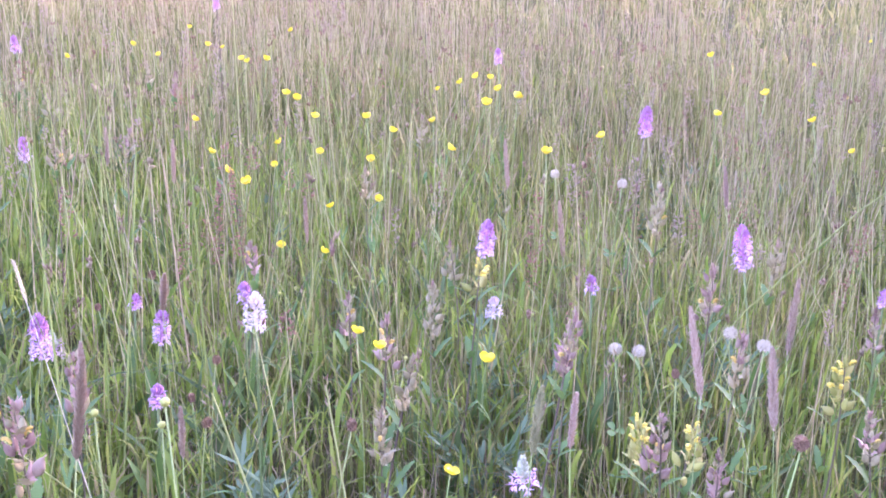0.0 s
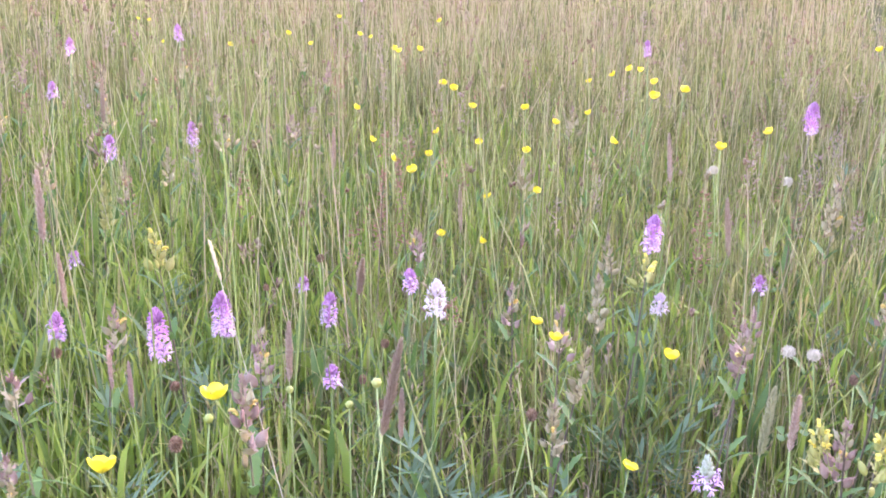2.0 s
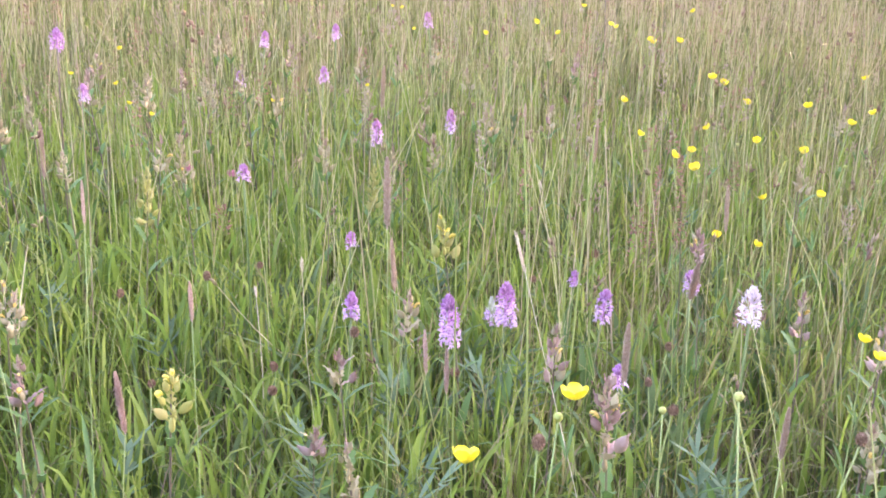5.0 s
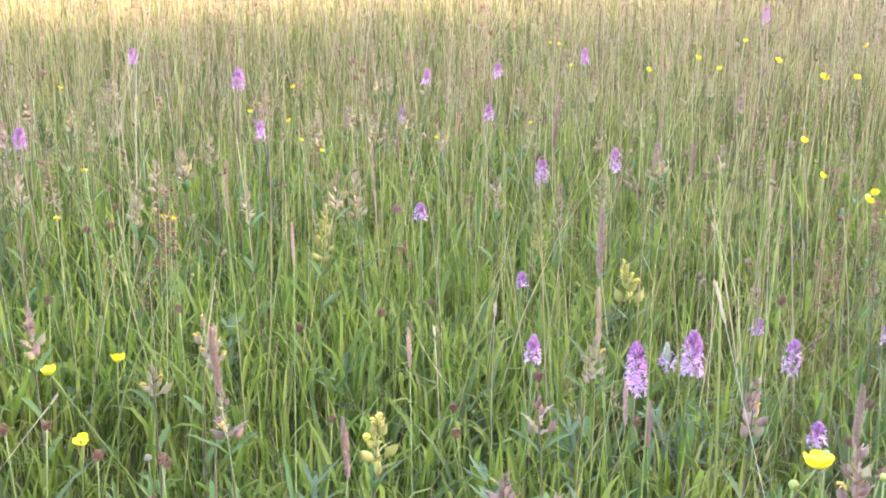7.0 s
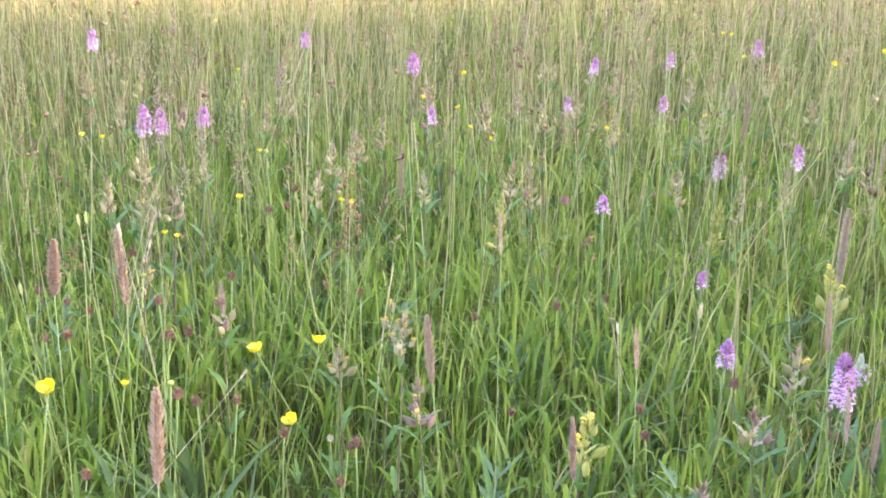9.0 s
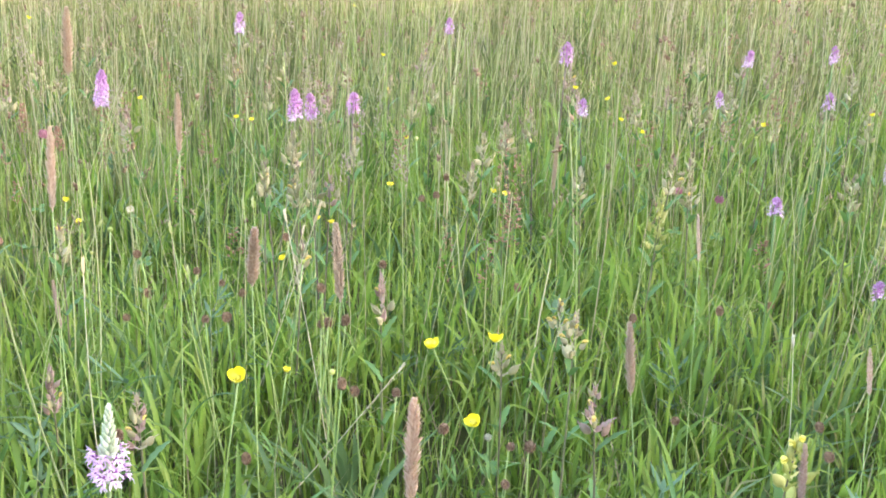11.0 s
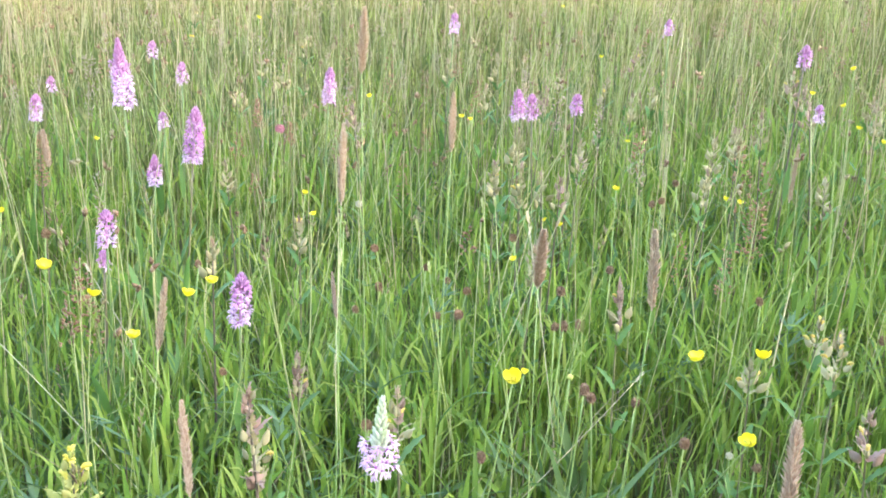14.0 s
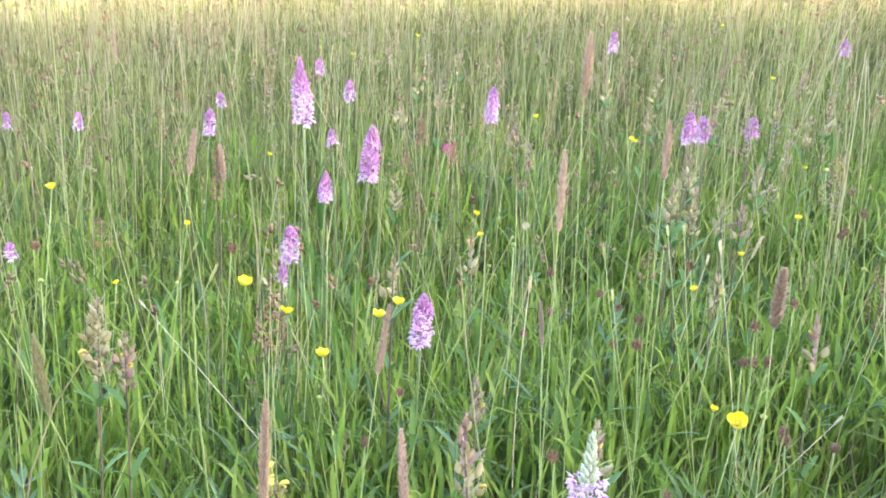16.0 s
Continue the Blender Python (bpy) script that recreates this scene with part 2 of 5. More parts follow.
# ---- ground ----
def build_ground():
    radii = [0, 0.4, 0.8, 1.2, 1.6, 2, 2.5, 3, 3.6, 4.4, 5.4, 7, 9, 12, 18, 30, 60, 120, 300, 800, 2000]
    sides = 96
    v, f = [(-0.4, 0.9, float(ground_z(-0.4, 0.9)))], []
    for r in radii[1:]:
        for k in range(sides):
            x, y = -0.4 + r * math.cos(math.tau * k / sides), 0.9 + r * math.sin(math.tau * k / sides)
            v.append((x, y, float(ground_z(x, y))))
    for k in range(sides):
        f.append((0, 1 + k, 1 + (k + 1) % sides))
    for n in range(len(radii) - 2):
        for k in range(sides):
            i, j = 1 + n * sides + k, 1 + n * sides + (k + 1) % sides
            f.append((i, i + sides, j + sides, j))
    me = bpy.data.meshes.new("ground")
    me.from_pydata(v, [], f)
    me.materials.append(M["soil"])
    me.polygons.foreach_set("use_smooth", [True] * len(me.polygons))
    tagged(new("ground", me), "dark mossy soil and thatch under meadow grass", "ground", kind="structure")


build_ground()


# ---- unseen hedge, added on the sun's side to shade the near meadow ----
def build_shade_hedge():
    rng = np.random.default_rng(5)
    along, out = Vector((0.5, 0.866, 0)).normalized(), Vector((0.866, -0.5, 0)).normalized()
    mid = Vector((-3.75, 2.4, 0)) + out * HEDGE_AWAY
    g = Geo()
    rows = []
    for i in range(61):
        u = -45 + 1.5 * i
        ring = []
        for k in range(9):
            a = math.pi * k / 8
            swell = 1 + 0.16 * math.sin(1.3 * i + 2 * k) + 0.1 * math.sin(0.47 * i * k + 1)
            p = mid + along * u + out * (1.3 * math.cos(a) * swell)
            p.z = float(ground_z(p.x, p.y)) + (HEDGE_HIGH * (0.97 + 0.015 * math.sin(0.9 * i) + 0.01 * math.sin(2.3 * i)) * math.sin(a) ** 0.45 if 0 < k < 8 else -0.05)
            ring.append(p)
        rows.append(ring)
    g.sheet(rows)
    core = g.mesh("hedge", M["hedge_core"])
    root = tagged(new("hedge", core), "unseen tall green hedge added to shade the near meadow", "hedge", kind="structure")
    n = 9000
    u, a = rng.uniform(-45, 45, n), rng.uniform(0.05, math.pi - 0.05, n)
    c = np.array(mid) + np.outer(u, along) + np.outer(1.38 * np.cos(a), out)
    c[:, 2] = ground_z(c[:, 0], c[:, 1]) + HEDGE_HIGH * np.sin(a) ** 0.45 * rng.uniform(0.9, 1.03, n)
    e1 = rng.normal(size=(n, 3)) * 0.09
    e2 = rng.normal(size=(n, 3)) * 0.06
    v = np.stack([c - e1, c + e2, c + e1, c - e2], 1).reshape(-1, 3)
    me = bpy.data.meshes.new("hedge_leaves")
    me.from_pydata(v.tolist(), [], np.arange(4 * n).reshape(-1, 4).tolist())
    me.materials.append(M["deep"])
    leaves = new("hedge_leaves", me)
    leaves.parent = root
    tagged(leaves, kind="stuff")


# Height and distance chosen for where the added hedge's shadow ends.
HEDGE_HIGH, HEDGE_AWAY = 5.1, 10.3
build_shade_hedge()


# ---- grass ----
RNG = np.random.default_rng(11)
EYES = np.array([(-0.096, 0.946), (-0.251, 0.896), (-0.391, 0.835), (-0.470, 0.795), (-0.540, 0.745), (-0.621, 0.645)])


def scatter(per_m2, r0, r1, a0, a1, clump=0.3):
    """Places on a ring sector round the standpoint, partly in tussocks. Angles in degrees to the left of +y."""
    n = int(per_m2 * radians(a1 - a0) / 2 * (r1 * r1 - r0 * r0))
    r = np.sqrt(RNG.uniform(r0 * r0, r1 * r1, n))
    a = RNG.uniform(a0, a1, n)
    m = int(n * 0.06)
    if a1 - a0 < 180 and m:
        spill = np.abs(RNG.normal(0, 7.0, m))
        a[-m:] = np.where(RNG.uniform(0, 1, m) < 0.5, a0 - spill, a1 + spill)
    a = np.radians(a)
    x, y = -0.36 - r * np.sin(a), 0.78 + r * np.cos(a)
    m = int(n * clump)
    centre = RNG.integers(0, max(1, n // 12), m)
    x[:m] = x[centre] + RNG.normal(0, 0.018, m)
    y[:m] = y[centre] + RNG.normal(0, 0.018, m)
    return x, y


def away(x, y, least):
    d = np.min(np.hypot(x[:, None] - EYES[None, :, 0], y[:, None] - EYES[None, :, 1]), 1)
    return d > least


def stuff(name, v, f, material, label, category):
    me = bpy.data.meshes.new(name)
    me.vertices.add(len(v))
    me.vertices.foreach_set("co", v.astype(np.float32).ravel())
    k = f.shape[1]
    me.loops.add(f.size)
    me.loops.foreach_set("vertex_index", f.astype(np.int32).ravel())
    me.polygons.add(len(f))
    me.polygons.foreach_set("loop_start", np.arange(0, f.size, k, dtype=np.int32))
    me.polygons.foreach_set("use_smooth", np.ones(len(f), dtype=bool))
    me.materials.append(material)
    me.update(calc_edges=True)
    return tagged(new(name, me), label, category, kind="stuff")


def spines(x, y, h, lean, curve, az, segs):
    """The middle lines of many blades: (n, segs + 1, 3)."""
    s = np.linspace(0, 1, segs + 1)[None, :]
    flat = h[:, None] * (lean[:, None] * s + curve[:, None] * s ** 2.4)
    rise = h[:, None] * (s - 0.33 * curve[:, None] ** 2 * s ** 3)
    return np.stack([x[:, None] + flat * np.cos(az)[:, None], y[:, None] + flat * np.sin(az)[:, None], ground_z(x, y)[:, None] + rise], 2)


def blade_faces(n, levels, across):
    per = levels * across
    i, k = np.meshgrid(np.arange(levels - 1), np.arange(across - 1), indexing="ij")
    a = (i * across + k).ravel()
    quad = np.stack([a, a + 1, a + across + 1, a + across], 1)
    return (quad[None] + per * np.arange(n)[:, None, None]).reshape(-1, 4)


def blades(x, y, h, w, lean, curve, az, segs, vee):
    line = spines(x, y, h, lean, curve, az, segs)
    s = np.linspace(0, 1, segs + 1)[None, :]
    wide = w[:, None] * np.clip(0.55 + 1.5 * s, 0, 1) * np.clip(1 - s ** 2.2, 0.04, 1) * 0.5
    face = az + RNG.normal(0, 0.6, len(x))
    side = np.stack([-np.sin(face), np.cos(face), np.zeros(len(x))], 1)[:, None, :] * wide[:, :, None]
    if vee:
        back = np.stack([np.cos(az), np.sin(az), -0.6 * np.ones(len(x))], 1)[:, None, :] * wide[:, :, None] * 0.3
        v = np.stack([line - side, line + back, line + side], 2)
        across = 3
    else:
        v = np.stack([line - side, line + side], 2)
        across = 2
    return v.reshape(-1, 3), blade_faces(len(x), segs + 1, across)


def stalks(line, r0, r1):
    """Three-sided stems along middle lines."""
    n, levels = line.shape[:2]
    r = (r0[:, None] + (r1 - r0)[:, None] * np.linspace(0, 1, levels)[None, :])[:, :, None]
    ring = [line + r * np.array([math.cos(g), math.sin(g), 0]) for g in (0, math.tau / 3, 2 * math.tau / 3)]
    v = np.stack(ring, 2).reshape(-1, 3)
    i, k = np.meshgrid(np.arange(levels - 1), np.arange(3), indexing="ij")
    a, b = (i * 3 + k).ravel(), (i * 3 + (k + 1) % 3).ravel()
    quad = np.stack([a, b, b + 3, a + 3], 1)
    return v, (quad[None] + 3 * levels * np.arange(n)[:, None, None]).reshape(-1, 4)


def husks(at, way, length, width):
    """Many pointed husks."""
    way = way / np.linalg.norm(way, axis=1, keepdims=True)
    a = np.cross(way, RNG.normal(size=way.shape))
    a /= np.linalg.norm(a, axis=1, keepdims=True)
    b = np.cross(way, a)
    mid = at + way * (0.42 * length)[:, None]
    ring = [mid + width[:, None] * (math.cos(g) * a + math.sin(g) * b) for g in (0, math.tau / 3, 2 * math.tau / 3)]
    v = np.stack([at, *ring, at + way * length[:, None]], 1).reshape(-1, 3)
    one = np.array([(0, 2, 1), (0, 3, 2), (0, 1, 3), (1, 2, 4), (2, 3, 4), (3, 1, 4)])
    return v, (one[None] + 5 * np.arange(len(at))[:, None, None]).reshape(-1, 3)


def join(pieces):
    v, f, n = [], [], 0
    for a, b in pieces:
        v.append(a)
        f.append(b + n)
        n += len(a)
    return np.concatenate(v), np.concatenate(f)


def low_growth(x, y):
    """How tall the sward stands: uneven, and low where herbs take over."""
    tall = 0.95 + 0.17 * np.sin(3.1 * x + 1.3) * np.cos(2.7 * y) + 0.1 * np.sin(7.3 * x - 4.1 * y)
    for cx, cy, r in ((-1.12, 1.28, 0.2), (-0.1, 1.82, 0.28), (-1.3, 1.4, 0.16), (-0.45, 1.75, 0.16)):
        tall = tall - 0.46 * np.exp(-((x - cx) ** 2 + (y - cy) ** 2) / (r * r))
    return tall


def tillers(x, y, rise, long, w, out, bend, az, vee, steps=4):
    """Grass shoots: a thin upright sheath from the ground, then a leaf blade that swings out of it and arches over."""
    n = len(x)
    sway, sway_az = RNG.normal(0, 0.16, n), RNG.uniform(0, math.tau, n)
    foot = np.stack([x, y, ground_z(x, y)], 1)
    neck = foot + np.stack([rise * sway * np.cos(sway_az), rise * sway * np.sin(sway_az), rise], 1)
    pts, wide = [foot, neck], [np.full(n, 0.0007), w * 0.25]
    shape = np.interp(np.linspace(0, 1, steps + 1)[1:], (0, 0.25, 0.5, 0.78, 1), (0.3, 0.48, 0.5, 0.33, 0.02))
    tilt = out.copy()
    for k in range(steps):
        reach = (long / steps)[:, None] * np.stack([np.sin(tilt) * np.cos(az), np.sin(tilt) * np.sin(az), np.cos(tilt)], 1)
        pts.append(pts[-1] + reach)
        wide.append(w * shape[k])
        tilt = tilt + bend / steps * (0.5 + k)
    line, wide = np.stack(pts, 1), np.stack(wide, 1)
    face = az + RNG.normal(0, 0.5, n)
    side = np.stack([-np.sin(face), np.cos(face), RNG.normal(0, 0.25, n)], 1)[:, None, :] * wide[:, :, None]
    if vee:
        keel = np.stack([np.cos(az) * 0.5, np.sin(az) * 0.5, -0.8 * np.ones(n)], 1)[:, None, :] * wide[:, :, None] * 0.35
        v = np.stack([line - side, line + keel, line + side], 2)
    else:
        v = np.stack([line - side, line + side], 2)
    return v.reshape(-1, 3), blade_faces(n, steps + 2, 3 if vee else 2)


def leaf_layer(per_m2, r0, r1, a0, a1, steps, vee, wide=(0.0024, 0.0058), rise=(0.02, 0.11), long=(0.045, 0.11), clump=0.4, fresh=0.0, dry=0.0):
    """fresh: share lost on the drier side of the meadow; dry: share kept there, and none elsewhere."""
    x, y = scatter(per_m2, r0, r1, a0, a1, clump)
    if fresh or dry:
        arid = 1 / (1 + np.exp(-6 * (x + 0.85)))
        keep = RNG.uniform(0, 1, len(x)) < (dry * arid if dry else 1 - fresh * arid)
        x, y = x[keep], y[keep]
    n = len(x)
    tall = low_growth(x, y)
    return tillers(x, y, RNG.uniform(*rise, n) * tall, RNG.uniform(*long, n) * (0.4 + 0.6 * tall), RNG.uniform(*wide, n), np.abs(RNG.normal(0.3, 0.28, n)), RNG.uniform(0.0, 1.0, n) ** 1.5 * 1.8, RNG.uniform(0, math.tau, n), vee, steps)


BROAD = (0.005, 0.0085)
stuff("grass", *join([leaf_layer(6000, 0.25, 1.35, -26, 108, 4, True, fresh=0.5), leaf_layer(5200, 1.35, 2.2, -26, 108, 3, False, fresh=0.5), leaf_layer(3400, 2.2, 2.7, -26, 108, 3, False, fresh=0.4), leaf_layer(1500, 2.7, 3.2, -26, 108, 3, False), leaf_layer(600, 3.2, 4.0, -26, 108, 3, False, (0.004, 0.008))]), M["grass"], "fresh green meadow grass leaves growing dense", "grass")
stuff("grass", *join([leaf_layer(1500, 0.25, 1.5, -26, 108, 4, True, BROAD, (0.02, 0.11), (0.06, 0.13), 0.6, fresh=0.6), leaf_layer(700, 1.5, 2.5, -26, 108, 4, False, BROAD, (0.02, 0.12), (0.06, 0.13), 0.6, fresh=0.6)]), M["sward"], "broad arching green grass leaves in the sward", "grass")
NARROW = (0.0018, 0.0042)
stuff("grass", *join([leaf_layer(6600, 0.25, 1.35, -26, 108, 3, False, NARROW, (0.02, 0.13), dry=0.5), leaf_layer(6000, 1.35, 2.2, -26, 108, 3, False, NARROW, (0.03, 0.14), dry=0.5), leaf_layer(3400, 2.2, 2.7, -26, 108, 3, False, dry=0.4)]), M["dry_sward"], "fine olive and brownish grass leaves on drier ground", "grass")
stuff("grass", *join([leaf_layer(700, 1.8, 2.2, -26, 108, 3, False, rise=(0.04, 0.16)), leaf_layer(1500, 2.2, 2.7, -26, 108, 3, False, (0.003, 0.007), (0.04, 0.19), clump=0.7), leaf_layer(1700, 2.7, 3.8, -26, 108, 3, False, (0.004, 0.009), (0.04, 0.19), clump=0.7), leaf_layer(1000, 3.8, 5.2, -26, 108, 3, False, (0.006, 0.011), (0.03, 0.15)), leaf_layer(200, 5.2, 11.0, -30, 112, 2, False, (0.014, 0.026), (0.04, 0.16)),
                      leaf_layer(22, 11.0, 30.0, -34, 116, 2, False, (0.03, 0.07), (0.05, 0.16))]), M["far_grass"], "olive green meadow grass leaves farther out", "grass")
stuff("grass", *join([leaf_layer(1500, 0.0, 0.26, 0, 360, 3, False, (0.004, 0.009), (0.02, 0.07), (0.04, 0.08)), leaf_layer(1000, 0.25, 2.2, 108, 334, 2, False, (0.006, 0.013)), leaf_layer(430, 2.2, 5.5, 108, 334, 2, False, (0.014, 0.028)),
                      leaf_layer(110, 5.5, 12.0, 108, 334, 2, False, (0.03, 0.06)), leaf_layer(16, 12.0, 30.0, 112, 330, 2, False, (0.05, 0.09))]), M["grass"], "green meadow grass leaves round the standpoint", "grass")


def culm_layer(per_m2, r0, r1, a0, a1, segs, husk_n, thick, share=1.0, least=0.62, high=(0.25, 0.44), sway=1.0):
    """Flowering grass stems with their seed heads."""
    x, y = scatter(per_m2, r0, r1, a0, a1, 0.15)
    patch = 0.5 + 0.5 * np.sin(1.9 * x + 0.7 * y + 0.8) * np.cos(1.3 * y - 0.5 * x)
    left = np.degrees(np.arctan2(-(x + 0.4), y - 0.85))
    fewer = 1 - 0.65 * np.clip((left - 15) / 40, 0, 1) * np.clip(2.6 - np.hypot(x + 0.4, y - 0.85), 0, 1)
    tuft = 0.5 + 0.5 * np.sin(9.1 * x + 3.3 * y + 2.0 * np.sin(2.3 * y)) * np.cos(7.7 * y - 4.2 * x + 1.7 * np.sin(3.1 * x))
    keep = away(x, y, least) & (RNG.uniform(0, 1, len(x)) < (0.3 + 0.7 * patch) * (0.3 + 1.1 * tuft) * fewer)
    x, y = x[keep], y[keep]
    n = len(x)
    h = RNG.uniform(*high, n) * RNG.choice([1, 1, 1, 1, 1.25], n)
    lean, curve, az = RNG.normal(0, 0.1, n) * RNG.choice([1, 1, 1, 1.9], n) * sway, np.abs(RNG.normal(0, 0.13, n)), RNG.uniform(0, math.tau, n)
    line = spines(x, y, h, lean, curve, az, segs)
    r = RNG.uniform(0.00045, 0.00085, n) * RNG.choice([0.7, 0.9, 1, 2.1], n) * thick
    stems = stalks(line, r, r * 0.55)
    head = RNG.uniform(0, 1, n) < share
    top, below = line[head, -1], line[head, -2]
    m = int(head.sum())
    way = top - below
    way /= np.linalg.norm(way, axis=1, keepdims=True)
    long = RNG.uniform(0.014, 0.05, m)
    loose = RNG.choice([0.0, 0.0, 0.0, 0.2, 0.5, 0.8], m)
    s = RNG.uniform(0, 1, (m, husk_n))
    ang = RNG.uniform(0, math.tau, (m, husk_n))
    out = np.stack([np.cos(ang), np.sin(ang), np.zeros_like(ang)], 2)
    reach = (0.0012 + 0.010 * loose[:, None] * (1 - s))[:, :, None]
    at = top[:, None] - way[:, None] * (long[:, None] * (1 - s) - 0.3 * long[:, None])[:, :, None] + out * reach * thick
    ways = way[:, None] * 1.0 + out * (0.35 + 0.5 * loose[:, None, None])
    size = RNG.uniform(0.0048, 0.0092, (m, husk_n)) * RNG.choice([0.85, 1.0, 1.25], (m, 1)) * (1 + 0.25 * (thick - 1))
    hv = husks(at.reshape(-1, 3), ways.reshape(-1, 3), size.ravel(), size.ravel() * RNG.uniform(0.11, 0.2, m * husk_n) * (1 + 0.4 * (thick - 1)))
    return stems, hv


near_c, mid_c = culm_layer(210, 0.3, 1.25, -26, 108, 4, 14, 1.0, 0.4, sway=1.7), culm_layer(500, 2.7, 5.0, -26, 108, 3, 6, 1.4, 0.65, sway=1.3)
more_c = culm_layer(450, 1.25, 2.2, -26, 108, 4, 9, 1.0, 0.5, sway=1.6)
edge_c, over_c = culm_layer(370, 2.2, 3.2, -26, 108, 4, 7, 1.1, 0.55, sway=1.4), culm_layer(200, 1.8, 2.7, -26, 108, 3, 7, 1.2, 0.6, sway=1.4)
tall_c = culm_layer(130, 0.75, 2.2, -26, 108, 4, 12, 1.15, 0.5, 0.7, (0.38, 0.54), 1.8)
far_c, rim_c = culm_layer(90, 5.0, 11.0, -30, 112, 2, 3, 3.3), culm_layer(80, 0.8, 5.0, 108, 334, 2, 4, 1.8)
stuff("grass_stems", *join([near_c[0], tall_c[0]]), M["culm"], "thin pale green grass stems standing in the sward", "grass")
stuff("grass_stems", *join([more_c[0], edge_c[0], rim_c[0]]), M["culm_dry"], "thin green and straw-coloured flowering grass stems", "grass")
stuff("grass_stems", *join([over_c[0], mid_c[0], far_c[0]]), M["culm_tan"], "thin tan and reddish flowering grass stems", "grass")
stuff("grass_seed_heads", *join([near_c[1], tall_c[1], more_c[1], edge_c[1], over_c[1], mid_c[1], far_c[1], rim_c[1]]), M["seed"], "pinkish brown and straw-coloured grass seed heads", "grass")


def rusty_layer(per_m2, r0, r1, husk_n):
    """Open rust-red seed panicles of sorrel and meadow grasses."""
    x, y = scatter(per_m2, r0, r1, -26, 108, 0.3)
    keep = away(x, y, 0.7)
    x, y = x[keep], y[keep]
    n = len(x)
    h = RNG.uniform(0.26, 0.42, n)
    line = spines(x, y, h, RNG.normal(0, 0.08, n), np.abs(RNG.normal(0, 0.08, n)), RNG.uniform(0, math.tau, n), 3)
    stems = stalks(line, np.full(n, 0.001), np.full(n, 0.0006))
    s, ang = RNG.uniform(0, 1, (n, husk_n)), RNG.uniform(0, math.tau, (n, husk_n))
    tall = RNG.uniform(0.04, 0.09, n)
    out = np.stack([np.cos(ang), np.sin(ang), 0.5 + 0 * ang], 2)
    at = line[:, -1][:, None] + out * (0.002 + 0.009 * (1 - s) * RNG.uniform(0.3, 1, (n, husk_n)))[:, :, None]
    at[:, :, 2] -= tall[:, None] * (1 - s)
    size = RNG.uniform(0.004, 0.007, (n, husk_n)).ravel()
    return stems, husks(at.reshape(-1, 3), out.reshape(-1, 3), size, size * 0.3)


rust_a, rust_b = rusty_layer(22, 1.2, 2.6, 34), rusty_layer(26, 2.6, 5.0, 20)
stuff("sorrel_stems", *join([rust_a[0], rust_b[0]]), M["culm_dry"], "thin upright stems of sorrel among the grass", "stems")
stuff("sorrel_seeds", *join([rust_a[1], rust_b[1]]), M["sorrel"], "loose rust-brown seed panicles above the grass", "seed heads")


def plume_layer(per_m2, r0, r1, husk_n, thick):
    """Soft hazy panicles of flowering meadow grass on slender stems."""
    x, y = scatter(per_m2, r0, r1, -26, 108, 0.35)
    keep = away(x, y, 0.9)
    x, y = x[keep], y[keep]
    n = len(x)
    line = spines(x, y, RNG.uniform(0.3, 0.5, n), RNG.normal(0, 0.08, n), np.abs(RNG.normal(0, 0.1, n)), RNG.uniform(0, math.tau, n), 3)
    stems = stalks(line, np.full(n, 0.0008) * thick, np.full(n, 0.0005) * thick)
    s, ang = RNG.uniform(0, 1, (n, husk_n)), RNG.uniform(0, math.tau, (n, husk_n))
    tall, wide = RNG.uniform(0.035, 0.075, n), RNG.uniform(0.004, 0.012, n)
    out = np.stack([np.cos(ang), np.sin(ang), 0.9 + 0 * ang], 2)
    at = line[:, -1][:, None] + out * (wide[:, None] * np.sin(np.pi * np.clip(0.1 + 0.85 * s, 0, 1)) * RNG.uniform(0.1, 1, (n, husk_n)))[:, :, None]
    at[:, :, 2] -= tall[:, None] * (1 - s) - 0.3 * tall[:, None]
    size = RNG.uniform(0.004, 0.0065, (n, husk_n)).ravel() * thick
    return stems, husks(at.reshape(-1, 3), out.reshape(-1, 3), size, size * 0.2)


plume_a, plume_b = plume_layer(24, 1.3, 2.8, 42, 1.0), plume_layer(18, 2.8, 5.0, 24, 1.3)
stuff("plume_stems", *join([plume_a[0], plume_b[0]]), M["culm_tan"], "slender straw-coloured stems of plumed grass", "stems")
stuff("grass_plumes", *join([plume_a[1], plume_b[1]]), M["plume"], "soft hazy pinkish-grey grass plumes above the sward", "seed heads")


def knot_layer(per_m2, r0, r1, size):
    """Small knobby heads on thin stems: four fat husks to a head."""
    x, y = scatter(per_m2, r0, r1, -26, 108, 0.35)
    keep = away(x, y, 0.7)
    x, y = x[keep], y[keep]
    n = len(x)
    line = spines(x, y, RNG.uniform(0.22, 0.38, n), RNG.normal(0, 0.1, n), np.abs(RNG.normal(0, 0.1, n)), RNG.uniform(0, math.tau, n), 3)
    stems = stalks(line, np.full(n, 0.0009), np.full(n, 0.0007))
    way = RNG.normal(0, 0.6, (n, 4, 3)) + np.array([0, 0, 1.0])
    long = np.repeat(RNG.uniform(0.7, 1.3, n) * size, 4)
    at = np.repeat(line[:, -1], 4, 0)
    at[:, 2] -= RNG.uniform(0, 1, len(at)) * long * 0.8
    return stems, husks(at, way.reshape(-1, 3), long, long * 0.34)


